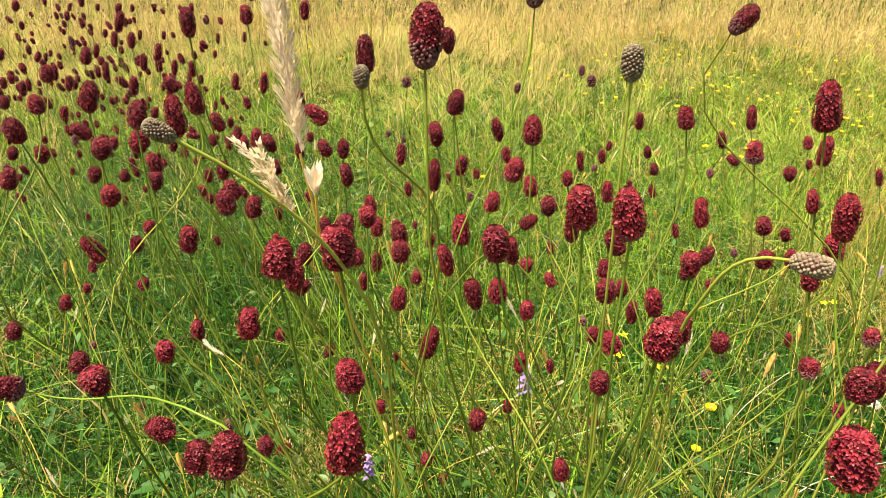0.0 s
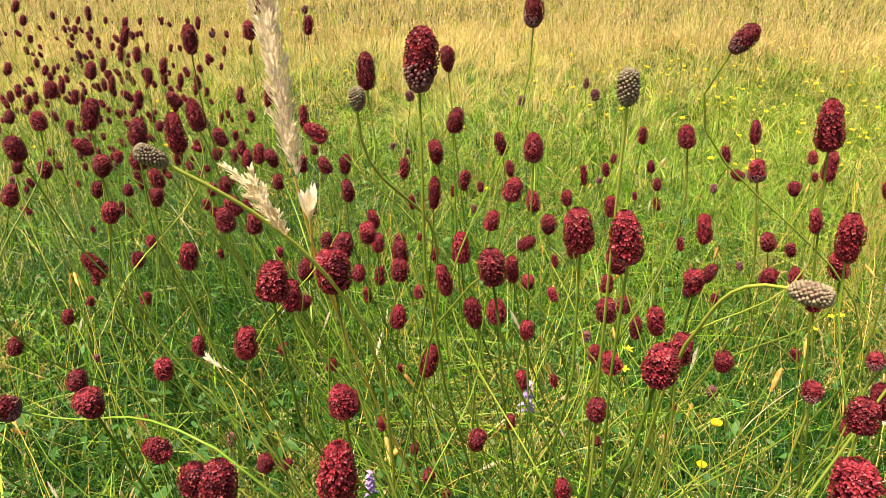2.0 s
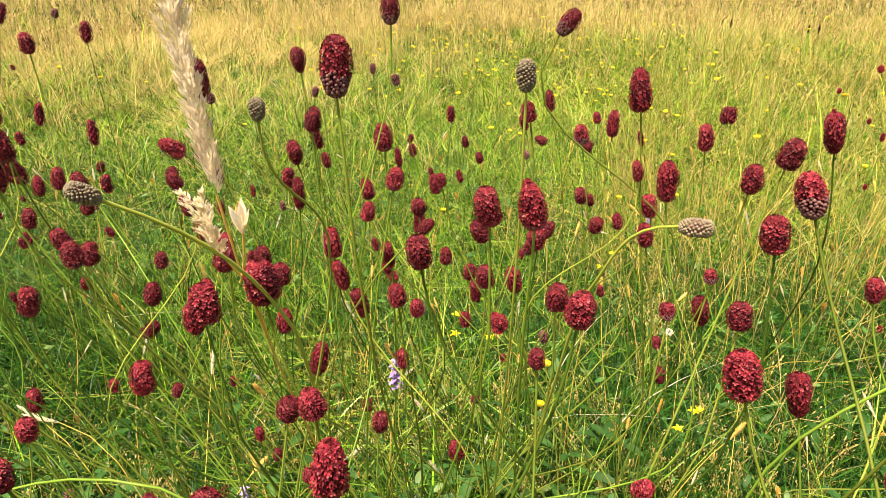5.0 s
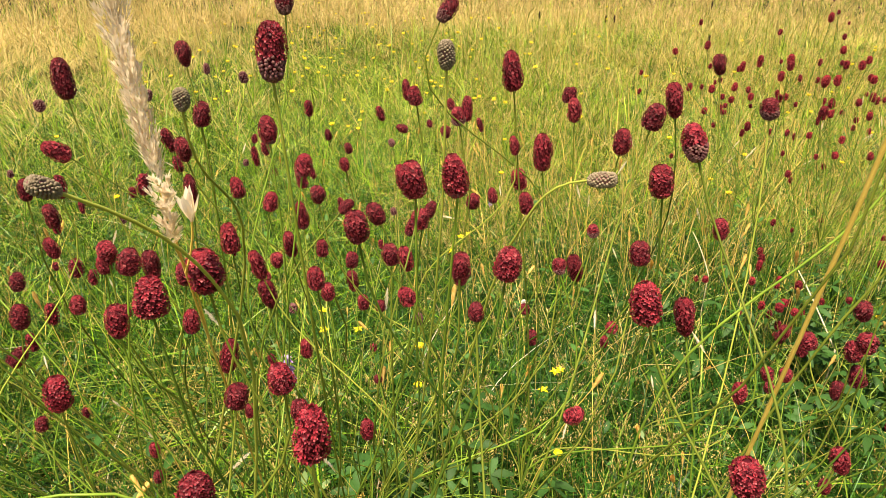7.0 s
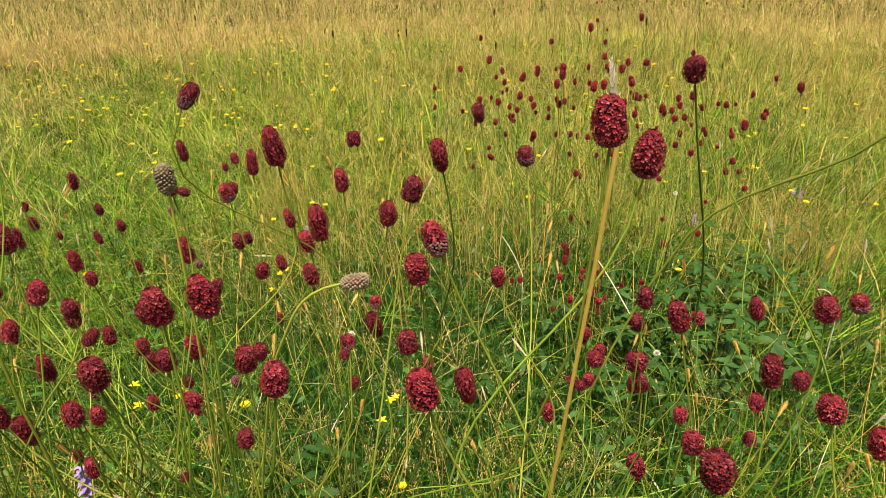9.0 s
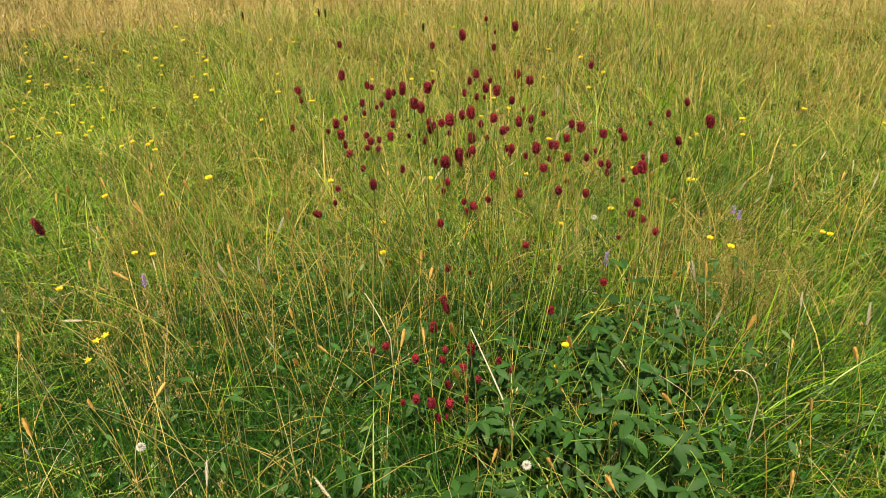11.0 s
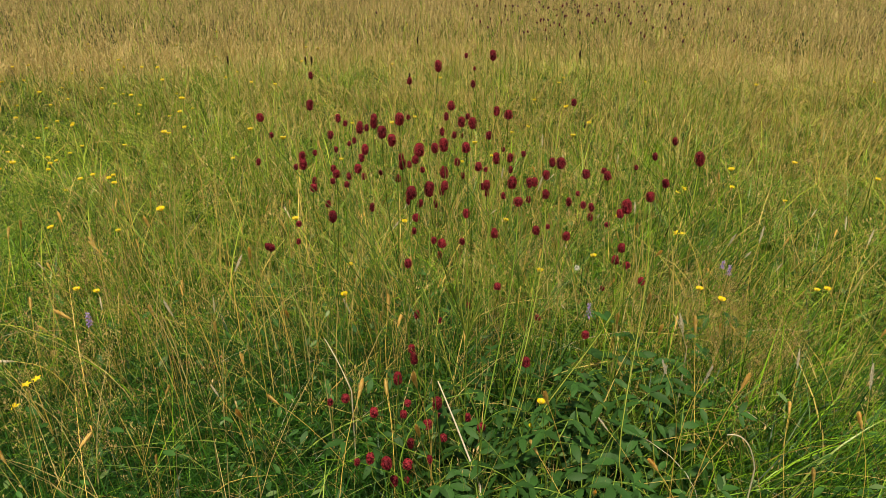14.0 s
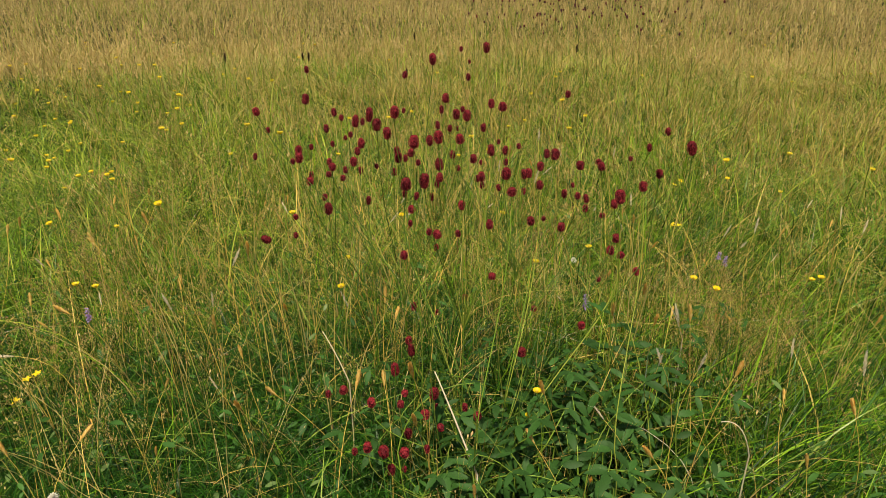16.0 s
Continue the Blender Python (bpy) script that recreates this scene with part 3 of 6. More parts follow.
def flower_head(name, seed, spent_share, mats, count=270, aspect=1.7):
    """A dense barrel-shaped head, 1 wide and 1 long, of spirally set florets on a core; spent_share: how far up they have faded."""
    random.seed(seed)
    pieces = []
    rings, sides = 9, 12
    fullness = random.uniform(1.9, 3.2)
    belly = random.uniform(-0.14, 0.14)

    waves = [(random.uniform(0.012, 0.03), random.choice((1, 2, 3)), random.uniform(3, 9), random.uniform(0, 6)) for _ in range(4)]

    def radius(z, a=0.0):
        c = 2 * z - 1
        lumps = 1 + sum(h * 2.2 * math.sin(k * a + w * z + o) for h, k, w, o in waves)
        return 0.40 * max(0.0, 1 - abs(c) ** fullness) ** (1 / 2.2) * (1 - belly * c * 1.6) * lumps

    vs, fs = [], []
    for i in range(rings + 1):
        z = 0.02 + 0.96 * i / rings
        for j in range(sides):
            a = 2 * np.pi * j / sides
            vs.append((0.9 * radius(z, a) * math.cos(a), 0.9 * radius(z, a) * math.sin(a), z))
    for i in range(rings):
        for j in range(sides):
            fs.append((i * sides + j, i * sides + (j + 1) % sides, (i + 1) * sides + (j + 1) % sides, (i + 1) * sides + j))
    for cap, z in ((0, 0.0), (rings * sides, 1.0)):
        vs.append((0, 0, z))
        for j in range(sides):
            fs.append((cap + j, cap + (j + 1) % sides, len(vs) - 1, len(vs) - 1))
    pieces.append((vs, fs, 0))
    for i in range(count):
        z = (i + 0.5) / count
        z = 0.3 * z + 0.7 * (0.5 - 0.5 * math.cos(math.pi * z))
        z = min(max(z, 0.015), 0.985)
        a = i * 2.39996 + random.uniform(-0.12, 0.12)
        r = radius(z, a)
        slope = (radius(min(z + 0.02, 0.995)) - radius(max(z - 0.02, 0.005))) / 0.04 / aspect
        at = np.array((r * math.cos(a), r * math.sin(a), z * aspect))
        normal = np.array((math.cos(a), math.sin(a), -slope * 1.0))
        spent = z < spent_share + random.uniform(-0.08, 0.08)
        size = (0.108 if spent else 0.094) * math.sqrt(270 / max(count, 150)) * random.uniform(0.78, 1.25) * (0.75 + 0.25 * min(1, r / 0.3))
        normal = normal + np.array([random.gauss(0, 0.16) for _ in range(3)])
        v, f = floret(at, normal, np.array((0, 0, 1.0)), size, spent)
        v[:, 2] /= aspect
        pieces.append((v, f, 2 if spent else 3 if len(mats) > 3 and random.random() < 0.07 else 1))
    return solid(name, pieces, mats)


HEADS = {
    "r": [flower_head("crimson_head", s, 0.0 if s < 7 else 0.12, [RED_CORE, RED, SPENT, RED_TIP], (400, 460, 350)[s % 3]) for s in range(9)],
    "y": [flower_head("lit_head", 80 + s, 0.0, [RED_CORE, RED_LIT, SPENT, RED_LIT], 170) for s in range(5)],
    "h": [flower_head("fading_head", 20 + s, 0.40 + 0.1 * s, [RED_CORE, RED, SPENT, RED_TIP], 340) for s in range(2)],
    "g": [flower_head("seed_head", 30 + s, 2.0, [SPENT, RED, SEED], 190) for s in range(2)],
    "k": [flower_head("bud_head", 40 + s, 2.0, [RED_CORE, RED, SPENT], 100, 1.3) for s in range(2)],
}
LABELS = {
    "r": "crimson great burnet flower head on a thin green stalk",
    "y": "great burnet head, its crimson brightened as if sunlit, on a thin upright stalk",
    "h": "great burnet head, crimson above and faded grey-brown below",
    "g": "grey-green burnet seed head gone over, on a pale stalk",
    "k": "small dark burnet bud on a hair-thin stalk",
}
count_of = {"n": 0}


def rooted(x, y, cell=0.20):
    """The root nearest to a place: several stalks branch from each, sharing their lower part."""
    i, j = round(x / cell), round(y / cell)
    q = random.Random(i * 977 + j * 131 + 5)
    return cell * i + q.uniform(-0.06, 0.06), cell * j + q.uniform(-0.06, 0.06), (q.gauss(0, 0.05), q.gauss(0, 0.05), q.uniform(0.48, 0.62))


def burnet(x, y, z, wide, long, kind="r", tx=0.0, ty=0.0, knee=None):
    """A burnet stalk with its head centred at x, y, z; wide, long in millimetres; tx, ty: the head's lean; knee: a point that the stalk bends through."""
    count_of["n"] += 1
    i = count_of["n"]
    r = random.Random(i * 7 + 1)
    wide, long = wide / 1000, long / 1000
    far_clump = x > 1.15 and y > 0.75
    cx, cy = (1.80, 1.33) if far_clump else (0.36, 1.06)
    if not far_clump and x < -0.25:
        cx, cy = x * 0.55, max(y - 0.15, 0.9)
    hold = 0.5 if far_clump or x < 0.5 else 0.8
    # Far-clump heads take the crimson with sunlight painted in.
    kind = "y" if far_clump and kind == "r" else kind
    bx, by, root = rooted(cx + hold * (x - cx) + r.gauss(0, 0.06), cy + hold * (y - cy) + r.gauss(0, 0.06))
    foot = np.array((bx, by, float(lie(bx, by)) - 0.01))
    lean = Vector((tx + r.gauss(0, 0.035), ty + r.gauss(0, 0.035), 0.0))
    flat = min(lean.length, 0.999)
    axis = Vector((lean.x, lean.y, math.sqrt(max(1 - flat * flat, 0.002)))).normalized()
    centre = Vector((x, y, z))
    neck = np.array(centre - axis * long * 0.49)
    thing = tagged(new("burnet"), LABELS[kind], "flower", "burnets of the far clump" if far_clump else "burnets of the near clump")
    thing.location = foot
    down = np.array(axis)
    tall = np.linalg.norm(neck - foot)
    if knee is None and not far_clump and z > 0.7 and r.random() < 0.5:
        # a side stalk that forks off lower down and arches up
        way = r.uniform(0, 6.28)
        knee = (x + r.uniform(0.05, 0.13) * math.cos(way), y + r.uniform(0.05, 0.13) * math.sin(way), z - r.uniform(0.12, 0.28))
    fork = foot + np.array(root) * (0.62 if far_clump else 0.9)
    forked = neck[2] > fork[2] + 0.14 and math.hypot(neck[0] - fork[0], neck[1] - fork[1]) < 0.24
    trunk = bezier(foot, foot + np.array((0, 0, 0.4 * root[2])), fork - np.array(root) * 0.3, fork, 6)
    if knee is not None and knee[2] < fork[2] + 0.06:
        forked = False
    if knee is None:
        sway = np.array((r.gauss(0, 0.035), r.gauss(0, 0.035), 0)) * min(1.0, tall)
        if forked:
            rise = np.linalg.norm(neck - fork)
            c1 = fork + np.array(root) * 0.5 * rise + sway
            c2 = neck - down * min(0.4 * rise, 0.2) - 0.7 * sway
            line = np.concatenate([trunk[:-1], bezier(fork, c1, c2, neck, 9)])
        else:
            c1 = foot + np.array(root) * min(1.0, tall) + sway
            c2 = neck - down * min(0.3 * tall, 0.03 + 0.2 * tall) - 0.7 * sway
            line = bezier(foot, c1, c2, neck, 11)
    else:
        k = np.array(knee)
        base = fork if forked else foot
        below, above = np.linalg.norm(k - base), np.linalg.norm(neck - k)
        way = (neck - k) / above + 0.6 * (k - base) / below
        way /= np.linalg.norm(way)
        low = bezier(base, base + np.array((0, 0, 0.3 * below)), k - way * min(0.3 * below, 0.8 * above), k, 10)
        high = bezier(k, k + way * 0.4 * above, neck - down * 0.4 * above, neck, 9)
        line = np.concatenate([trunk[:-1], low, high[1:]] if forked else [low, high[1:]])
    near_stalk = math.dist((x, y, z), (0.33, 0.3, 1.15)) < 0.95 and z > 0.95
    thick = (0.00030 + (0.032 if near_stalk else 0.024) * wide) * r.uniform(0.8, 1.15)
    along = np.linspace(0, 1, len(line))
    thick *= 1.5 if kind == "g" and near_stalk else 1.25 if far_clump else 1.0
    radii = thick * (0.9 + 0.25 * np.minimum(1, 2 * (1 - along)))
    v, f = tube(line - foot, radii, 6)
    part("stem", mesh_from("stem", v, f, [STEM_LIGHT if kind == "g" or r.random() < 0.3 else STEM_OLIVE if near_stalk and r.random() < 0.5 else STEM if r.random() < 0.6 else STEM_DARK], smooth=True), thing)
    head = part("flower_head", r.choice(HEADS[kind]), thing)
    turn = axis.to_track_quat("Z", "Y").to_matrix().to_4x4() @ Matrix.Rotation(r.uniform(0, 6.28), 4, "Z")
    start = Vector(neck - foot) - axis * long * 0.0
    head.matrix_local = Matrix.Translation(start) @ turn @ Matrix.Diagonal((wide / 0.98, wide / 0.98, long, 1))
    return thing



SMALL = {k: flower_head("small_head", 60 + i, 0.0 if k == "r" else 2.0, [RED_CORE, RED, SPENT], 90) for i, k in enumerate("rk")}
gathered = {"v": [], "f": [], "m": [], "n": 0}
trunks = set()
SMALL_DATA = {}
for key, me in SMALL.items():
    co = np.array([q.co for q in me.vertices])
    fc = np.array([(list(q.vertices) + [q.vertices[-1]])[:4] for q in me.polygons])
    SMALL_DATA[key] = (co, fc, np.array([q.material_index for q in me.polygons]))


def gather(v, f, m):
    gathered["v"].append(v)
    f = np.asarray(f)
    whole = f[:, 2] != f[:, 3]
    gathered["f"].append(np.concatenate([f[:, :3], f[whole][:, [0, 2, 3]]]) + gathered["n"])
    gathered["m"].append(np.concatenate([np.asarray(m), np.asarray(m)[whole]]))
    gathered["n"] += len(v)


def small_burnet(x, y, z, wide, long, kind="r", tx=0.0, ty=0.0):
    """A stalk of the many thin ones farther back, joined with the others."""
    count_of["n"] += 1
    r = random.Random(count_of["n"] * 7 + 1)
    wide, long = wide / 1000, long / 1000
    cx, cy = (1.80, 1.33) if 1.15 < x < 2.6 and y > 0.75 else (x + 0.35 if x < 0.4 else x, y - 0.1)
    bx, by = cx + 0.6 * (x - cx) + r.gauss(0, 0.05), cy + 0.6 * (y - cy) + r.gauss(0, 0.05)
    flat = min(math.hypot(tx, ty), 0.98)
    axis = Vector((tx + r.gauss(0, 0.08), ty + r.gauss(0, 0.08), math.sqrt(1 - flat * flat))).normalized()
    neck = np.array(Vector((x, y, z)) - axis * long * 0.48)
    cell = (round(bx / 0.2), round(by / 0.2))
    q = random.Random(cell[0] * 773 + cell[1] * 59 + 3)
    bx, by = 0.2 * cell[0] + q.uniform(-0.09, 0.09), 0.2 * cell[1] + q.uniform(-0.09, 0.09)
    foot = np.array((bx, by, float(lie(bx, by)) - 0.01))
    fork = foot + np.array((q.gauss(0, 0.035), q.gauss(0, 0.035), q.uniform(0.34, 0.46)))
    thick = 0.0003 + 0.025 * wide
    if cell not in trunks:
        trunks.add(cell)
        v, f = tube(bezier(foot, foot + np.array((0, 0, 0.15)), fork - np.array((0, 0, 0.12)), fork, 6), np.linspace(1.7, 1.3, 6) * 0.0008, 5)
        gather(v, f, np.full(len(f), 3))
    if neck[2] < fork[2] + 0.08:
        fork = foot
    rise = neck[2] - fork[2]
    sway = np.array((r.gauss(0, 0.03), r.gauss(0, 0.03), 0))
    line = bezier(fork, fork + np.array((0, 0, 0.3 * rise)) + sway, neck - np.array(axis) * 0.35 * rise - sway, neck, 7)
    v, f = tube(line, np.linspace(1.2, 0.85, 7) * thick, 4)
    gather(v, f, np.full(len(f), 3 + (r.random() < 0.4)))
    co, fc, ids = SMALL_DATA["k" if kind == "k" else "r"]
    if 1.15 < x < 2.6 and y > 0.75:
        ids = np.where(ids == 1, 5, ids)
    turn = axis.to_track_quat("Z", "Y").to_matrix() @ Matrix.Rotation(r.uniform(0, 6.28), 3, "Z")
    v = (co * (wide, wide, long)) @ np.array(turn).T + neck
    gather(v, fc, ids)


burnet(-0.027, 0.927, 1.106, 16.3, 27.1, "r", -0.05, -0.03)
burnet(-0.058, 1.111, 1.091, 16.5, 22.0, "r", -0.05, -0.03)
small_burnet(-0.334, 1.704, 1.058, 16.5, 36.0, "r", 0.10, 0.05)
small_burnet(-0.055, 1.290, 1.076, 16.5, 26.4, "r", 0.08, 0.03)
small_burnet(-0.335, 1.955, 1.028, 16.5, 19.3, "k", 0.08, 0.03)
burnet(0.162, 0.885, 1.091, 16.6, 31.2, "r", -0.04, -0.01)
burnet(0.238, 0.636, 1.125, 8.8, 11.6, "g", 0.05, 0.02, (0.264, 0.698, 1.025))
burnet(0.279, 0.601, 1.151, 14.8, 26.3, "h", 0.01, 0.00)
small_burnet(0.072, 1.384, 0.959, 16.5, 16.5, "k", 0.02, 0.01)
small_burnet(-0.831, 1.603, 1.056, 16.5, 25.9, "r", 0.17, 0.15)
small_burnet(-0.813, 1.594, 1.030, 16.5, 21.2, "r", 0.17, 0.15)
small_burnet(-1.487, 2.594, 0.903, 16.5, 28.9, "r", 0.16, 0.13)
small_burnet(-0.852, 1.846, 1.017, 16.5, 33.0, "r", 0.16, 0.12)
small_burnet(-1.388, 2.614, 0.903, 16.5, 24.8, "r", 0.15, 0.12)
small_burnet(-0.762, 1.855, 0.998, 16.5, 24.8, "r", 0.15, 0.11)
small_burnet(-1.264, 2.637, 0.901, 16.5, 24.8, "r", 0.14, 0.10)
small_burnet(-1.186, 2.654, 0.902, 16.5, 28.9, "r", 0.14, 0.09)
small_burnet(-0.775, 2.204, 0.956, 16.5, 36.0, "r", 0.13, 0.08)
small_burnet(-0.391, 1.332, 1.044, 16.5, 33.0, "r", 0.15, 0.11)
small_burnet(-1.269, 2.616, 0.858, 16.5, 20.6, "r", 0.14, 0.10)
small_burnet(-0.458, 1.450, 0.995, 16.5, 26.8, "r", 0.14, 0.10)
small_burnet(-1.230, 2.603, 0.813, 16.5, 36.0, "r", 0.14, 0.10)
small_burnet(-1.145, 2.620, 0.812, 16.5, 28.9, "r", 0.14, 0.09)
small_burnet(-0.552, 1.860, 0.920, 16.5, 22.0, "r", -0.47, -0.27)
small_burnet(-0.952, 2.654, 0.803, 16.5, 36.0, "r", 0.12, 0.06)
small_burnet(-0.958, 2.629, 0.752, 16.5, 24.8, "r", 0.12, 0.07)
small_burnet(-0.858, 2.676, 0.808, 16.5, 36.0, "r", 0.11, 0.05)
small_burnet(-1.014, 2.126, 0.893, 16.5, 23.1, "r", 0.15, 0.11)
small_burnet(-0.606, 1.606, 0.968, 16.5, 30.6, "r", 0.15, 0.11)
burnet(-0.361, 1.200, 1.015, 16.5, 24.8, "r", 0.15, 0.12)
small_burnet(-0.806, 1.802, 0.904, 16.5, 33.0, "r", 0.15, 0.12)
small_burnet(-1.227, 2.062, 0.849, 16.5, 26.4, "r", 0.16, 0.15)
small_burnet(-0.943, 1.768, 0.891, 16.5, 24.8, "r", 0.16, 0.14)
small_burnet(-1.557, 2.501, 0.737, 16.5, 33.0, "r", 0.16, 0.14)
small_burnet(-0.834, 1.546, 0.939, 16.5, 23.6, "r", 0.17, 0.16)
burnet(-0.239, 0.977, 1.038, 16.5, 19.0, "r", 0.16, 0.14)
small_burnet(-0.899, 1.760, 0.857, 16.5, 36.0, "r", 0.16, 0.14)
small_burnet(-0.562, 1.395, 0.924, 16.5, 26.8, "r", 0.16, 0.13)
small_burnet(-1.086, 2.048, 0.759, 16.5, 29.7, "r", 0.16, 0.13)
small_burnet(-0.810, 1.531, 0.896, 16.5, 25.9, "r", 0.16, 0.16)
small_burnet(-0.825, 1.523, 0.885, 16.5, 23.6, "r", 0.17, 0.16)
small_burnet(-0.644, 1.374, 0.915, 16.5, 26.8, "r", 0.16, 0.15)
small_burnet(-0.959, 1.735, 0.830, 16.5, 30.3, "r", 0.16, 0.15)
burnet(-0.170, 0.874, 1.032, 16.5, 18.7, "r", -0.06, -0.06)
burnet(-0.472, 1.148, 0.953, 16.5, 19.8, "r", 0.16, 0.16)
burnet(-0.066, 0.820, 1.057, 16.5, 26.2, "r", 0.15, 0.12)
small_burnet(-0.567, 1.372, 0.877, 16.5, 20.6, "r", 0.16, 0.13)
burnet(-0.077, 0.744, 1.048, 16.5, 20.0, "r", -0.16, -0.16)
burnet(-0.197, 0.958, 0.980, 16.5, 22.8, "r", -0.56, -0.47)
burnet(-0.052, 0.803, 1.017, 16.5, 19.4, "r", 0.15, 0.12)
small_burnet(-0.619, 1.576, 0.909, 16.5, 36.0, "r", 0.15, 0.11)
small_burnet(-0.468, 1.415, 0.927, 16.5, 24.8, "r", -0.51, -0.38)
small_burnet(-0.359, 1.294, 0.951, 16.5, 29.3, "r", 0.14, 0.10)
small_burnet(-1.235, 2.562, 0.728, 16.5, 28.9, "r", 0.14, 0.10)
small_burnet(-0.433, 1.438, 0.959, 16.5, 28.9, "r", 0.14, 0.10)
small_burnet(-0.409, 1.451, 0.976, 16.5, 30.9, "r", 0.14, 0.09)
small_burnet(-0.512, 1.602, 0.919, 16.5, 25.9, "r", 0.14, 0.09)
small_burnet(-0.617, 1.823, 0.869, 16.5, 36.0, "r", 0.13, 0.08)
small_burnet(-0.444, 1.613, 0.913, 16.5, 30.6, "r", -0.09, -0.05)
small_burnet(-0.732, 2.127, 0.774, 16.5, 26.4, "r", 0.12, 0.07)
burnet(-0.140, 1.058, 1.014, 16.5, 20.6, "r", -0.42, -0.28)
burnet(0.002, 0.870, 1.048, 16.5, 29.9, "r", -0.08, -0.05)
burnet(0.026, 0.799, 1.051, 16.5, 33.0, "r", -0.00, -0.00)
burnet(-0.004, 0.793, 1.052, 16.5, 22.9, "r", 0.14, 0.10)
burnet(-0.021, 0.812, 1.023, 16.5, 19.4, "r", 0.14, 0.10)
burnet(0.184, 0.543, 1.120, 8.4, 12.9, "g", -0.66, -0.47, (0.247, 0.603, 1.015))
small_burnet(-0.406, 1.404, 0.877, 16.5, 18.6, "r", 0.14, 0.09)
small_burnet(-0.368, 1.388, 0.826, 16.5, 30.9, "r", 0.13, 0.09)
burnet(-0.081, 1.050, 0.973, 16.5, 23.4, "r", -0.31, -0.18)
small_burnet(-0.430, 1.557, 0.789, 16.5, 25.9, "r", -0.81, -0.51)
burnet(-0.169, 1.186, 0.905, 16.5, 18.1, "r", 0.12, 0.07)
small_burnet(-0.355, 1.565, 0.775, 16.5, 25.9, "r", 0.11, 0.06)
burnet(-0.125, 1.192, 0.899, 16.5, 28.1, "r", 0.11, 0.06)
burnet(-0.067, 1.118, 0.933, 16.5, 27.0, "r", 0.10, 0.05)
burnet(-0.017, 1.052, 0.950, 16.5, 23.4, "r", -0.34, -0.17)
small_burnet(-0.354, 1.620, 0.890, 16.5, 33.0, "r", 0.11, 0.06)
small_burnet(-0.216, 1.466, 0.926, 16.5, 36.0, "r", 0.10, 0.05)
small_burnet(-0.941, 2.552, 0.582, 16.5, 33.0, "r", 0.12, 0.07)
small_burnet(-0.094, 1.336, 0.927, 16.5, 36.0, "r", 0.08, 0.03)
small_burnet(-0.045, 1.205, 0.892, 16.5, 24.8, "r", 0.08, 0.04)
small_burnet(-0.192, 1.604, 0.787, 16.5, 21.2, "r", 0.08, 0.03)
burnet(0.143, 0.823, 1.025, 11.2, 15.0, "r", -0.39, -0.15)
burnet(0.094, 1.005, 0.965, 15.1, 22.7, "r", 0.06, 0.02)
burnet(0.121, 0.934, 0.961, 13.8, 23.0, "r", -0.10, -0.03)
burnet(-0.039, 1.108, 0.899, 16.5, 21.0, "r", 0.09, 0.04)
burnet(0.161, 0.765, 1.069, 12.2, 17.9, "r", -0.69, -0.23)
burnet(0.239, 0.814, 1.045, 12.3, 19.4, "r", -0.16, -0.03)
small_burnet(0.082, 1.302, 0.863, 17.8, 32.0, "r", 0.03, 0.01)
burnet(0.239, 0.809, 1.013, 10.7, 25.9, "r", 0.01, 0.00)
small_burnet(-0.397, 2.078, 0.528, 16.5, 19.8, "k", 0.08, 0.03)
small_burnet(-0.185, 2.171, 0.634, 16.5, 19.8, "k", 0.03, 0.01)
small_burnet(-0.140, 2.173, 0.619, 16.5, 19.8, "k", 0.02, 0.01)
burnet(-0.238, 0.939, 0.956, 16.5, 20.3, "r", 0.16, 0.15)
burnet(-0.454, 1.120, 0.886, 16.5, 19.8, "r", 0.16, 0.16)
small_burnet(-1.223, 1.904, 0.514, 16.5, 19.8, "r", 0.16, 0.16)
burnet(-0.157, 0.806, 0.981, 16.5, 20.6, "r", 0.16, 0.16)
burnet(-0.222, 0.994, 0.914, 16.5, 20.6, "r", 0.15, 0.12)
burnet(-0.292, 1.139, 0.857, 16.5, 18.1, "r", 0.14, 0.11)
burnet(-0.051, 0.866, 0.965, 16.5, 18.7, "r", 0.14, 0.10)
burnet(-0.114, 0.960, 0.948, 16.5, 24.1, "r", -0.25, -0.18)
burnet(-0.041, 0.788, 0.981, 16.5, 18.4, "r", 0.15, 0.12)
small_burnet(-0.707, 1.666, 0.578, 16.5, 24.8, "r", 0.14, 0.11)
burnet(-0.196, 1.042, 0.826, 16.5, 18.0, "r", 0.14, 0.10)
small_burnet(-0.383, 1.249, 0.867, 16.5, 20.2, "r", 0.15, 0.11)
burnet(-0.069, 1.027, 0.920, 16.5, 22.0, "r", 0.11, 0.07)
small_burnet(-0.229, 1.258, 0.820, 16.5, 22.0, "r", 0.12, 0.07)
burnet(0.023, 0.878, 0.958, 16.5, 19.8, "r", -0.30, -0.17)
burnet(0.072, 0.778, 0.988, 16.5, 21.1, "r", -0.15, -0.09)
burnet(0.045, 0.875, 0.943, 16.5, 22.0, "r", 0.10, 0.05)
small_burnet(-0.170, 1.373, 0.711, 16.5, 24.8, "r", 0.09, 0.04)
burnet(0.062, 1.012, 0.866, 16.2, 20.3, "r", 0.07, 0.03)
burnet(0.166, 0.857, 0.951, 16.5, 20.6, "r", 0.05, 0.02)
burnet(0.154, 0.925, 0.910, 15.1, 21.0, "r", 0.04, 0.01)
small_burnet(0.079, 1.276, 0.748, 21.0, 27.3, "r", 0.03, 0.01)
small_burnet(-0.084, 2.077, 0.393, 16.5, 23.1, "r", 0.02, 0.00)
small_burnet(0.017, 1.599, 0.689, 16.5, 30.6, "r", 0.02, 0.01)
burnet(0.250, 0.802, 1.118, 11.3, 17.7, "r", -0.01, -0.00)
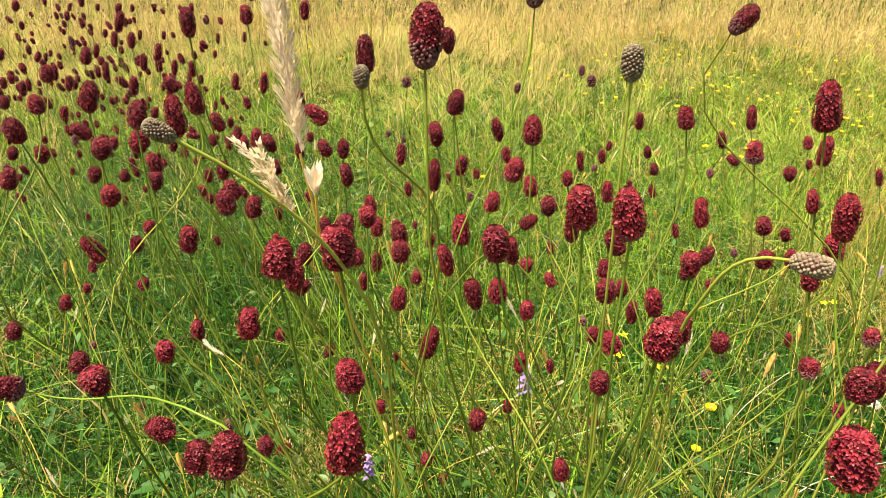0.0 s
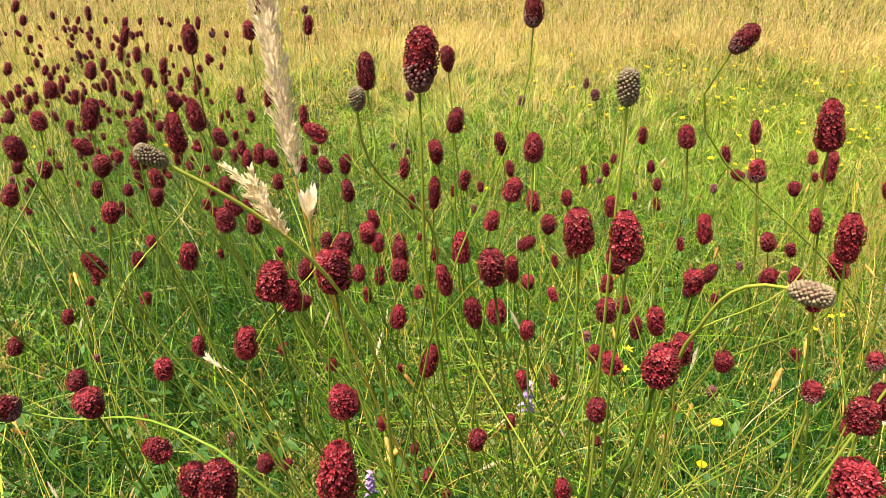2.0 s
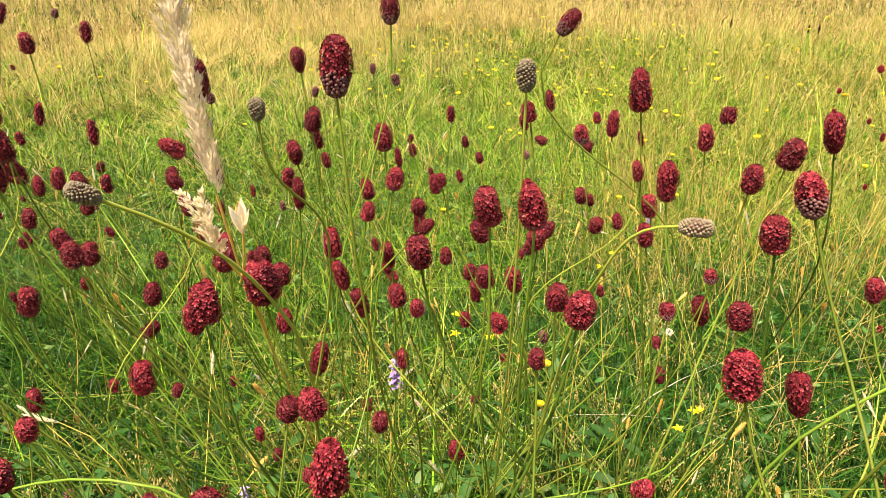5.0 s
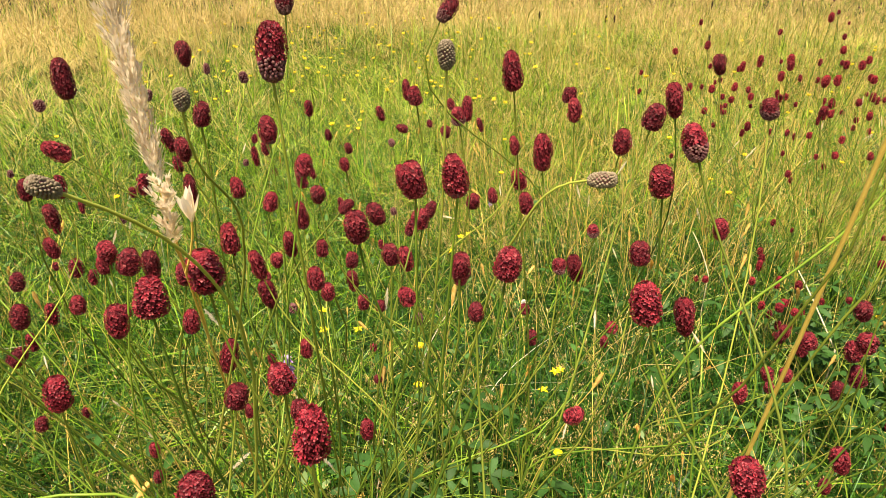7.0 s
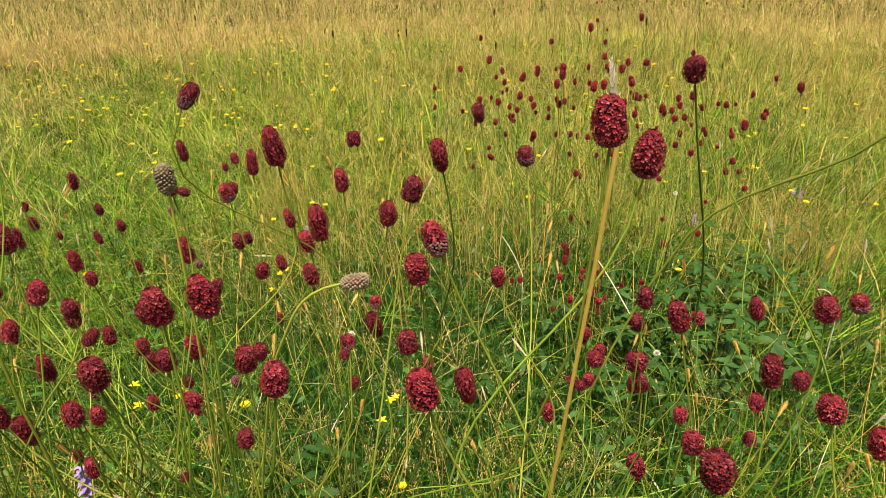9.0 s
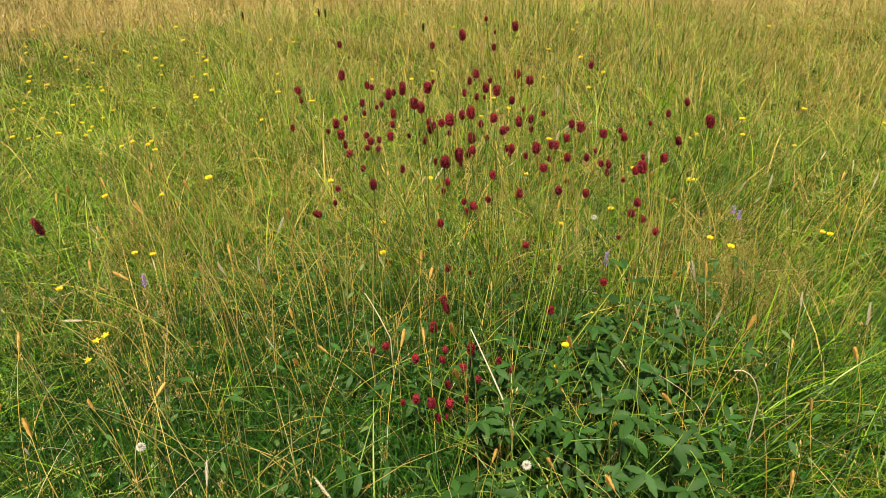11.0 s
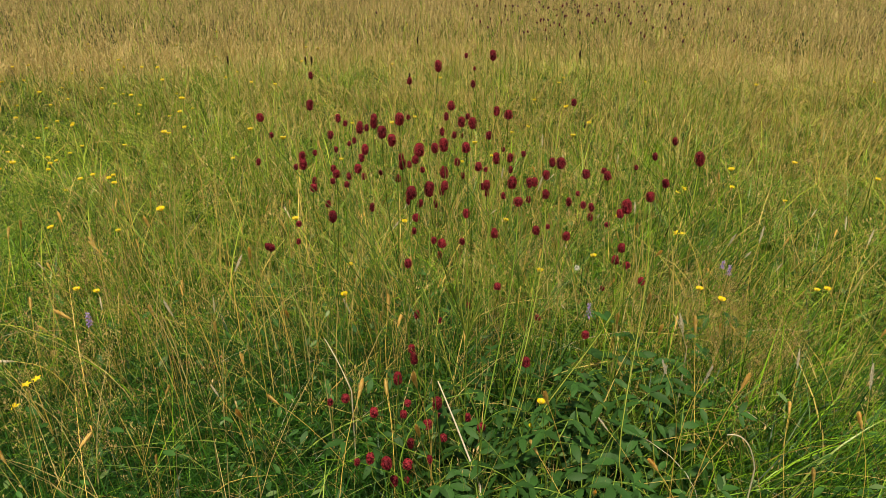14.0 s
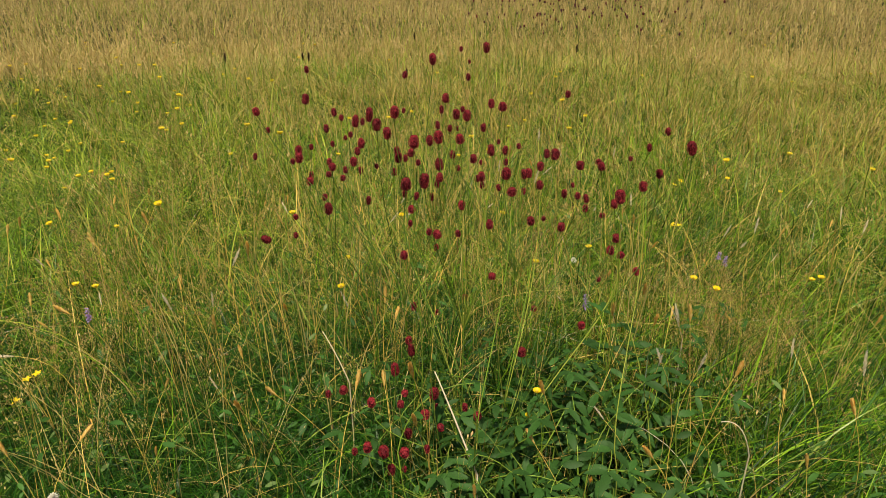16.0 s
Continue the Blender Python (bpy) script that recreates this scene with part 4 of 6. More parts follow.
burnet(0.256, 0.806, 1.073, 13.5, 18.6, "r", 0.25, 0.05)
small_burnet(0.233, 1.298, 0.913, 18.6, 35.5, "r", -0.03, -0.00)
burnet(0.311, 0.863, 1.039, 17.8, 24.3, "r", -0.05, -0.00)
burnet(0.314, 0.746, 1.157, 12.1, 17.5, "h", -0.06, -0.00)
small_burnet(0.351, 2.018, 0.868, 16.5, 24.8, "k", -0.08, 0.00)
small_burnet(0.366, 1.445, 0.962, 16.5, 18.3, "k", -0.09, 0.00)
burnet(0.365, 0.598, 1.144, 9.5, 14.5, "g", -0.02, 0.00)
burnet(0.440, 0.770, 1.142, 13.0, 19.9, "h", 0.59, -0.12)
burnet(0.418, 0.785, 1.076, 12.1, 15.2, "r", -0.14, 0.02)
burnet(0.502, 0.778, 1.090, 17.6, 31.8, "r", -0.19, 0.06)
burnet(0.640, 1.159, 0.951, 17.4, 36.0, "r", 0.02, -0.01)
burnet(0.632, 1.200, 0.949, 12.6, 16.8, "r", -0.19, 0.06)
small_burnet(0.834, 1.789, 0.740, 16.5, 18.9, "r", -0.19, 0.06)
burnet(0.479, 0.835, 1.040, 13.5, 16.9, "h", -0.17, 0.04)
burnet(0.556, 1.183, 0.981, 13.8, 29.0, "r", -0.17, 0.04)
small_burnet(0.548, 1.284, 0.922, 14.1, 23.5, "r", -0.38, 0.08)
burnet(0.540, 1.161, 0.933, 13.8, 16.6, "r", -0.88, 0.20)
burnet(0.608, 1.163, 0.919, 16.5, 17.9, "r", -0.18, 0.06)
burnet(0.504, 1.103, 0.933, 9.1, 10.5, "k", -0.15, 0.03)
small_burnet(0.433, 1.272, 0.945, 14.1, 23.5, "r", -0.11, 0.01)
burnet(0.441, 1.194, 0.926, 10.3, 16.1, "r", -0.12, 0.01)
burnet(0.438, 1.077, 0.942, 10.3, 14.1, "r", -0.12, 0.01)
small_burnet(0.517, 1.700, 0.688, 16.5, 28.3, "r", -0.12, 0.02)
small_burnet(0.399, 1.534, 0.808, 16.5, 24.8, "r", -0.09, 0.00)
small_burnet(0.403, 1.927, 0.654, 16.5, 16.5, "k", -0.09, 0.00)
burnet(0.396, 1.183, 0.871, 16.5, 28.5, "r", -0.10, 0.01)
small_burnet(0.241, 1.368, 0.853, 16.5, 25.7, "r", -0.28, -0.03)
burnet(0.310, 0.712, 1.056, 12.6, 15.4, "r", 0.28, 0.03)
burnet(0.299, 1.089, 0.906, 17.8, 27.3, "r", -0.21, -0.01)
burnet(0.343, 0.731, 1.046, 8.0, 10.1, "r", -0.07, -0.00)
small_burnet(0.359, 1.368, 0.850, 12.6, 32.4, "r", -0.08, 0.00)
small_burnet(0.191, 1.227, 0.877, 19.5, 29.2, "r", 0.15, 0.03)
small_burnet(0.154, 1.642, 0.719, 16.5, 21.2, "r", -0.02, -0.00)
burnet(0.292, 0.758, 1.015, 11.2, 14.5, "r", 0.21, 0.03)
burnet(0.331, 0.775, 1.008, 12.3, 14.8, "r", -0.06, -0.00)
burnet(0.262, 0.804, 0.970, 15.5, 25.5, "r", -0.01, -0.00)
burnet(0.351, 0.613, 1.074, 15.5, 21.4, "r", -0.17, 0.01)
burnet(0.372, 0.602, 1.077, 15.6, 25.3, "r", -0.15, 0.01)
burnet(0.351, 0.965, 0.910, 15.1, 32.6, "r", -0.08, 0.00)
burnet(0.483, 1.006, 0.921, 16.5, 31.8, "r", -0.15, 0.03)
small_burnet(0.572, 1.675, 0.613, 16.5, 30.6, "r", -0.13, 0.02)
burnet(0.549, 1.014, 0.909, 16.5, 20.0, "r", -0.17, 0.05)
small_burnet(0.634, 1.206, 0.820, 16.5, 18.0, "r", -0.18, 0.06)
burnet(0.508, 0.779, 1.025, 9.1, 16.8, "r", -0.19, 0.07)
burnet(0.521, 0.753, 1.025, 17.2, 31.6, "r", -0.04, 0.02)
small_burnet(0.981, 1.807, 0.715, 16.5, 36.0, "r", -0.21, 0.09)
small_burnet(-0.001, 2.151, 0.514, 16.5, 33.0, "r", -0.00, -0.00)
small_burnet(0.111, 1.837, 0.590, 16.5, 22.0, "k", -0.02, -0.00)
burnet(0.324, 0.660, 1.044, 8.2, 10.7, "r", 0.81, 0.05)
small_burnet(0.519, 2.251, 0.504, 16.5, 23.1, "r", -0.11, 0.01)
burnet(-0.107, 0.830, 0.903, 16.6, 29.9, "r", -0.29, -0.25)
burnet(-0.126, 0.918, 0.865, 16.5, 19.0, "r", 0.14, 0.11)
burnet(0.028, 0.786, 0.947, 16.5, 24.3, "r", 0.12, 0.08)
burnet(-0.198, 1.009, 0.758, 16.5, 18.0, "r", 0.14, 0.11)
small_burnet(-0.501, 1.247, 0.586, 16.5, 18.6, "r", 0.15, 0.13)
burnet(-0.297, 0.978, 0.735, 16.5, 21.0, "r", 0.15, 0.14)
burnet(-0.210, 0.812, 0.807, 16.5, 20.0, "r", 0.15, 0.17)
small_burnet(-0.600, 1.334, 0.391, 16.5, 16.5, "k", 0.14, 0.13)
burnet(-0.014, 0.680, 0.887, 16.5, 17.4, "r", 0.14, 0.14)
burnet(0.101, 0.568, 0.968, 16.5, 17.7, "r", -0.13, -0.13)
burnet(0.005, 0.600, 0.925, 16.5, 18.7, "h", -0.50, -0.60, (0.174, 0.566, 0.952))
small_burnet(-0.625, 1.467, 0.122, 16.5, 22.0, "r", 0.13, 0.11)
burnet(0.034, 0.718, 0.878, 16.5, 19.3, "r", 0.13, 0.10)
burnet(-0.051, 0.892, 0.778, 16.5, 25.4, "r", 0.12, 0.08)
burnet(0.142, 0.665, 0.951, 15.8, 22.6, "r", 0.10, 0.06)
burnet(-0.093, 1.174, 0.587, 16.5, 22.0, "r", 0.09, 0.05)
burnet(0.257, 0.540, 1.016, 12.8, 14.8, "r", -0.14, -0.05)
burnet(0.022, 1.093, 0.627, 16.5, 19.8, "r", 0.07, 0.03)
burnet(0.162, 0.888, 0.708, 11.2, 18.7, "r", 0.04, 0.01)
burnet(0.091, 0.622, 0.888, 16.5, 18.8, "r", -0.45, -0.37)
burnet(-0.163, 1.097, 0.452, 16.5, 23.8, "k", 0.11, 0.07)
burnet(0.076, 0.781, 0.731, 16.5, 19.8, "r", 0.09, 0.05)
burnet(0.003, 0.955, 0.558, 16.5, 21.0, "r", 0.80, 0.43)
burnet(0.144, 0.582, 0.910, 16.5, 20.5, "r", 0.12, 0.09)
burnet(0.213, 0.507, 0.992, 16.5, 21.2, "r", 0.11, 0.08)
small_burnet(-0.018, 1.352, 0.181, 16.5, 28.3, "r", 0.04, 0.02)
burnet(0.131, 1.151, 0.442, 16.5, 20.2, "r", 0.02, 0.00)
small_burnet(-0.031, 1.641, 0.236, 16.5, 27.5, "r", 0.03, 0.01)
burnet(0.245, 0.761, 0.887, 15.5, 29.1, "r", 0.29, 0.07)
burnet(0.222, 0.755, 0.929, 13.2, 20.2, "r", 0.10, 0.03)
burnet(0.138, 1.163, 0.725, 16.5, 21.4, "r", 0.02, 0.00)
burnet(0.224, 0.755, 0.970, 14.5, 17.9, "r", 0.03, 0.01)
burnet(0.118, 0.962, 0.853, 16.5, 20.3, "r", 0.05, 0.02)
small_burnet(0.015, 1.366, 0.634, 21.0, 36.0, "r", 0.04, 0.01)
small_burnet(-0.049, 1.479, 0.526, 21.0, 36.0, "r", 0.05, 0.02)
burnet(0.234, 0.598, 1.048, 18.5, 23.0, "r", -0.05, -0.02)
burnet(0.208, 0.585, 1.046, 16.5, 19.8, "r", 0.09, 0.05)
burnet(0.184, 0.652, 0.999, 13.8, 20.7, "r", 0.08, 0.04)
burnet(0.078, 0.911, 0.878, 19.0, 23.8, "r", 0.08, 0.04)
burnet(0.060, 0.936, 0.822, 16.5, 20.3, "r", 0.72, 0.33)
small_burnet(-0.170, 1.353, 0.669, 16.5, 20.6, "r", 0.09, 0.05)
small_burnet(0.039, 1.724, 0.514, 21.0, 34.5, "r", 0.01, 0.00)
burnet(0.270, 0.697, 0.996, 10.2, 21.7, "r", -0.23, -0.04)
burnet(0.281, 0.753, 0.940, 14.5, 25.5, "r", -0.24, -0.04)
burnet(0.306, 0.687, 0.983, 12.9, 17.2, "r", -0.03, -0.00)
burnet(0.313, 0.598, 1.058, 14.3, 18.5, "r", -0.10, -0.01)
burnet(0.306, 0.780, 0.967, 11.2, 22.5, "r", -0.04, -0.00)
burnet(0.311, 0.904, 0.892, 13.2, 16.5, "r", -0.05, -0.00)
burnet(0.330, 1.200, 0.722, 16.5, 23.1, "r", -0.51, -0.01)
burnet(0.323, 0.731, 0.945, 11.2, 14.5, "r", -0.05, -0.00)
small_burnet(0.319, 1.608, 0.579, 16.5, 28.3, "r", -0.06, -0.00)
burnet(0.383, 0.792, 0.976, 16.2, 20.5, "r", -0.33, 0.03)
burnet(0.397, 1.092, 0.803, 17.0, 24.0, "r", -0.10, 0.01)
burnet(0.376, 0.735, 0.965, 14.8, 17.9, "r", -0.10, 0.01)
burnet(0.441, 1.112, 0.733, 17.8, 34.0, "r", -0.11, 0.01)
burnet(0.424, 0.834, 0.904, 16.2, 26.7, "r", -0.12, 0.02)
burnet(0.377, 0.827, 0.870, 11.8, 15.7, "r", -0.09, 0.01)
burnet(0.382, 0.715, 0.936, 13.8, 16.1, "r", -0.39, 0.03)
burnet(0.390, 0.569, 1.034, 15.9, 19.3, "r", 0.22, -0.04)
burnet(0.422, 0.701, 0.962, 16.5, 21.5, "r", 0.07, -0.01)
burnet(0.457, 0.878, 0.923, 19.9, 21.9, "r", -0.14, 0.03)
burnet(0.468, 0.878, 0.932, 13.8, 18.7, "r", 0.43, -0.09)
small_burnet(0.652, 1.643, 0.510, 16.5, 23.6, "r", -0.15, 0.03)
burnet(0.484, 0.837, 0.870, 17.4, 19.3, "r", -0.15, 0.04)
burnet(0.516, 0.876, 0.934, 15.5, 16.5, "r", 0.38, -0.11)
burnet(0.532, 0.863, 0.943, 11.2, 16.9, "r", -0.18, 0.06)
burnet(0.513, 0.762, 0.976, 13.1, 20.0, "r", -0.19, 0.07)
burnet(0.562, 0.862, 0.957, 16.5, 22.9, "r", -0.20, 0.08)
small_burnet(0.697, 1.681, 0.572, 16.5, 18.9, "k", -0.16, 0.04)
small_burnet(0.720, 1.336, 0.581, 16.5, 23.8, "r", -0.18, 0.07)
burnet(0.490, 0.667, 0.964, 11.6, 12.3, "h", -0.19, 0.08)
burnet(0.569, 1.187, 0.593, 16.5, 21.4, "k", -0.15, 0.04)
burnet(0.515, 0.663, 0.991, 9.8, 10.4, "h", -0.20, 0.10)
burnet(0.696, 1.057, 0.656, 16.5, 16.5, "r", -0.19, 0.09)
burnet(0.580, 0.773, 0.891, 16.5, 28.9, "r", -0.20, 0.10)
burnet(0.461, 0.535, 1.011, 18.4, 25.2, "r", -0.20, 0.10)
burnet(0.365, 0.557, 1.016, 9.6, 11.1, "r", -0.09, 0.01)
burnet(0.387, 0.825, 0.777, 9.4, 9.4, "r", -0.09, 0.01)
burnet(0.290, 0.729, 0.841, 15.0, 18.5, "r", 0.18, 0.03)
burnet(0.279, 1.200, 0.482, 16.5, 25.7, "r", -0.04, -0.00)
burnet(0.316, 0.816, 0.840, 12.0, 20.1, "r", -0.05, -0.00)
small_burnet(0.341, 1.357, 0.459, 16.5, 26.8, "r", -0.07, -0.00)
burnet(0.360, 0.777, 0.758, 15.8, 22.8, "r", -0.07, 0.00)
small_burnet(0.588, 1.534, 0.308, 16.5, 18.9, "r", -0.13, 0.03)
small_burnet(0.167, 1.232, 0.271, 16.5, 18.6, "r", 0.00, 0.00)
burnet(0.533, 0.729, 1.066, 11.6, 18.8, "r", -0.07, 0.05)
small_burnet(0.746, 1.049, 0.986, 12.2, 19.8, "r", -0.07, 0.05)
burnet(0.528, 0.658, 1.061, 13.6, 18.4, "r", 0.06, -0.05)
burnet(0.434, 0.552, 1.083, 9.5, 14.9, "g", 0.74, -0.56, (0.403, 0.592, 1.032))
burnet(0.474, 0.552, 1.076, 14.7, 18.4, "r", -0.10, 0.09)
burnet(0.464, 0.522, 1.108, 12.9, 18.9, "h", -0.24, 0.23)
burnet(0.630, 0.725, 1.065, 16.1, 29.4, "r", -0.11, 0.10)
burnet(0.535, 0.636, 1.084, 15.1, 18.1, "r", 0.15, -0.13)
burnet(0.702, 0.754, 1.084, 13.2, 18.4, "r", -0.12, 0.12)
burnet(0.683, 0.673, 1.065, 16.5, 17.4, "h", -0.13, 0.15)
burnet(0.622, 0.642, 0.982, 13.4, 17.9, "r", -0.12, 0.13)
burnet(0.460, 0.545, 1.038, 12.0, 13.9, "r", -0.09, 0.08)
burnet(0.505, 0.548, 0.983, 13.8, 25.7, "r", -0.15, 0.16)
small_burnet(0.431, 1.930, 0.710, 16.5, 22.0, "r", 0.12, -0.01)
small_burnet(0.214, 1.819, 0.862, 16.5, 23.6, "k", 0.18, 0.00)
burnet(0.466, 0.929, 0.890, 16.5, 21.6, "r", 0.45, -0.17)
burnet(0.078, 1.146, 0.840, 16.5, 27.5, "r", -0.20, -0.03)
burnet(0.191, 0.727, 1.000, 16.5, 18.8, "r", 0.19, 0.02)
burnet(0.198, 0.851, 0.936, 16.5, 26.2, "r", -0.04, -0.00)
burnet(0.412, 0.996, 0.828, 16.5, 20.6, "r", 0.06, -0.01)
burnet(0.476, 1.096, 0.692, 16.5, 18.1, "r", 0.04, -0.01)
burnet(0.671, 0.989, 0.651, 16.5, 24.8, "r", -0.05, 0.03)
burnet(0.730, 0.889, 0.714, 16.5, 16.5, "r", -0.08, 0.07)
burnet(0.901, 1.113, 0.505, 16.5, 24.8, "r", -0.08, 0.06)
burnet(0.416, 0.530, 0.949, 10.9, 12.1, "r", 0.56, -0.42)
small_burnet(0.390, 1.362, 0.558, 16.5, 18.6, "k", 0.10, -0.01)
burnet(0.239, 0.594, 0.971, 14.1, 14.7, "r", 0.13, -0.01)
burnet(0.264, 0.513, 1.002, 16.7, 28.3, "r", 0.08, -0.01)
burnet(0.199, 0.953, 0.580, 16.5, 19.3, "r", 0.15, 0.01)
burnet(0.444, 0.434, 0.977, 16.5, 20.6, "r", -0.11, 0.15)
burnet(0.712, 0.548, 0.787, 16.5, 24.3, "r", -0.21, 0.37)
burnet(0.786, 0.613, 0.882, 16.5, 19.6, "r", -0.12, 0.20)
burnet(0.696, 0.549, 0.912, 16.5, 16.5, "r", -0.12, 0.21)
burnet(1.011, 0.848, 0.660, 16.5, 19.8, "r", -0.12, 0.16)
burnet(0.735, 0.622, 0.858, 16.5, 17.5, "r", -0.12, 0.18)
burnet(0.770, 0.591, 0.829, 16.5, 20.6, "r", -0.12, 0.20)
burnet(0.852, 0.740, 0.705, 16.5, 19.3, "r", -0.12, 0.16)
burnet(0.872, 0.731, 0.704, 16.5, 19.3, "r", -0.12, 0.17)
burnet(0.483, 0.437, 1.180, 13.7, 19.1, "r", -0.05, 0.07)
burnet(0.578, 0.482, 1.135, 18.4, 25.6, "r", 0.02, -0.04)
burnet(0.652, 0.506, 1.165, 14.6, 15.2, "r", -0.06, 0.09)
burnet(0.632, 0.492, 1.172, 8.8, 11.0, "r", -0.07, 0.13)
burnet(0.511, 0.385, 1.027, 16.5, 21.0, "r", -0.06, 0.13)
burnet(0.655, 0.470, 0.901, 16.5, 18.1, "r", -0.06, 0.11)
burnet(0.629, 0.382, 1.000, 16.2, 16.8, "r", -0.05, 0.19)
burnet(0.835, 0.441, 0.960, 16.5, 16.5, "h", -0.06, 0.20)
burnet(0.716, 0.425, 1.010, 16.5, 18.0, "r", -0.06, 0.18)
burnet(0.958, 0.574, 0.847, 16.5, 27.9, "r", -0.06, 0.15)
burnet(0.688, 0.514, 0.975, 16.2, 25.5, "r", -0.13, 0.23)
burnet(0.957, 0.640, 0.805, 16.5, 16.5, "r", -0.06, 0.11)
burnet(0.639, 0.513, 1.011, 11.7, 15.6, "r", -0.05, 0.08)
burnet(0.694, 0.442, 0.961, 16.5, 25.9, "r", -0.06, 0.16)
burnet(0.810, 0.461, 0.884, 16.5, 18.4, "r", -0.06, 0.17)
burnet(0.881, 0.522, 0.788, 16.5, 18.9, "r", -0.06, 0.15)
burnet(0.856, 0.590, 0.741, 16.5, 21.6, "r", -0.06, 0.11)
burnet(0.759, 0.594, 0.857, 16.5, 19.8, "r", -0.05, 0.08)
burnet(0.925, 0.698, 0.687, 16.5, 25.5, "r", -0.05, 0.08)
burnet(0.894, 0.658, 0.581, 16.5, 21.0, "r", -0.05, 0.08)
burnet(0.909, 0.532, 0.716, 16.5, 16.5, "r", -0.06, 0.15)
burnet(0.717, 0.373, 0.929, 16.5, 23.3, "r", -0.04, 0.21)
burnet(0.904, 0.741, 0.728, 16.5, 24.0, "r", -0.04, 0.06)
burnet(1.030, 0.866, 0.633, 16.5, 20.2, "r", -0.04, 0.05)
burnet(1.004, 0.844, 0.563, 16.5, 18.3, "r", -0.04, 0.05)
burnet(0.743, 0.685, 0.749, 16.5, 25.4, "r", -0.03, 0.03)
burnet(0.700, 0.402, 1.184, 16.5, 21.0, "r", -0.02, 0.05)
burnet(0.747, 1.064, 0.982, 15.4, 21.5, "r", 0.30, -0.03)
burnet(1.563, 1.788, 0.862, 16.2, 17.2, "r", -0.21, 0.10)
small_burnet(1.788, 2.195, 0.706, 15.2, 16.9, "r", 0.09, -0.04)
small_burnet(1.673, 2.052, 0.683, 13.9, 18.1, "r", 0.09, -0.05)
burnet(1.700, 1.814, 0.865, 17.3, 22.9, "r", 0.07, -0.04)
small_burnet(1.786, 1.947, 0.905, 13.2, 17.1, "r", 0.06, -0.04)
small_burnet(1.806, 1.867, 0.809, 15.8, 19.5, "r", 0.05, -0.03)
small_burnet(1.925, 2.021, 0.750, 14.8, 16.4, "r", 0.05, -0.03)
small_burnet(1.724, 1.773, 0.800, 14.7, 18.2, "r", 0.05, -0.03)
burnet(1.806, 1.774, 0.804, 17.7, 28.2, "r", 0.04, -0.03)
small_burnet(1.887, 1.864, 0.773, 13.6, 17.7, "r", 0.03, -0.02)
burnet(1.804, 1.713, 0.830, 17.1, 31.7, "r", 0.03, -0.02)
burnet(1.668, 1.495, 0.869, 18.5, 22.9, "r", 0.03, -0.02)
burnet(1.798, 1.609, 0.854, 19.9, 25.7, "r", 0.02, -0.01)
small_burnet(1.943, 1.764, 0.809, 10.6, 12.3, "r", 0.01, -0.01)
burnet(1.774, 1.607, 0.812, 18.5, 25.7, "r", 0.02, -0.02)
small_burnet(1.890, 1.953, 0.713, 11.5, 13.3, "r", 0.04, -0.03)
small_burnet(1.900, 1.943, 0.722, 14.3, 15.9, "r", 0.04, -0.03)
burnet(1.867, 1.847, 0.724, 19.1, 25.2, "r", 0.04, -0.03)
small_burnet(1.742, 1.678, 0.763, 14.4, 17.8, "r", 0.04, -0.03)
small_burnet(1.868, 1.985, 0.694, 13.0, 16.1, "r", 0.05, -0.03)
small_burnet(1.773, 1.934, 0.714, 13.7, 15.2, "r", 0.06, -0.04)
burnet(1.687, 1.845, 0.740, 17.8, 23.5, "r", 0.07, -0.04)
burnet(1.575, 1.643, 0.789, 17.5, 20.2, "r", 0.07, -0.04)
small_burnet(1.752, 2.001, 0.665, 14.1, 15.7, "r", 0.07, -0.04)
small_burnet(1.689, 1.714, 0.741, 14.4, 15.5, "r", 0.05, -0.03)
burnet(1.656, 1.649, 0.751, 16.0, 17.0, "r", 0.05, -0.03)
small_burnet(1.804, 1.828, 0.671, 16.1, 17.4, "r", 0.04, -0.03)
burnet(1.690, 1.617, 0.763, 16.0, 19.0, "r", 0.04, -0.03)
small_burnet(1.927, 1.944, 0.616, 14.8, 19.2, "r", 0.04, -0.03)
small_burnet(1.848, 1.756, 0.688, 13.1, 12.2, "r", 0.03, -0.02)
small_burnet(1.889, 1.740, 0.668, 16.0, 19.7, "r", 0.02, -0.01)
small_burnet(1.846, 1.669, 0.745, 15.0, 20.8, "r", 0.02, -0.01)
burnet(1.834, 1.649, 0.736, 17.3, 22.9, "r", 0.02, -0.01)
small_burnet(2.012, 1.851, 0.654, 14.5, 18.9, "r", 0.01, -0.01)
burnet(1.904, 1.689, 0.725, 18.1, 19.2, "r", 0.01, -0.01)
burnet(1.685, 1.403, 0.851, 19.8, 23.9, "r", 0.01, -0.01)
small_burnet(1.872, 1.623, 0.722, 12.4, 13.8, "r", 0.01, -0.01)
burnet(1.799, 1.493, 0.814, 15.5, 20.5, "r", 0.00, -0.00)
burnet(1.783, 1.447, 0.833, 19.2, 25.7, "r", -0.00, 0.00)
small_burnet(2.096, 1.812, 0.738, 14.5, 21.4, "r", -0.00, 0.00)
small_burnet(1.982, 1.665, 0.822, 12.9, 19.1, "r", -0.00, 0.00)
burnet(1.859, 1.510, 0.891, 15.7, 18.7, "r", -0.01, 0.01)
burnet(1.902, 1.601, 0.956, 16.4, 23.8, "r", 0.00, -0.00)
small_burnet(2.031, 1.867, 0.873, 15.4, 18.2, "r", 0.01, -0.01)
small_burnet(2.145, 1.773, 0.937, 11.1, 12.8, "r", -0.01, 0.01)
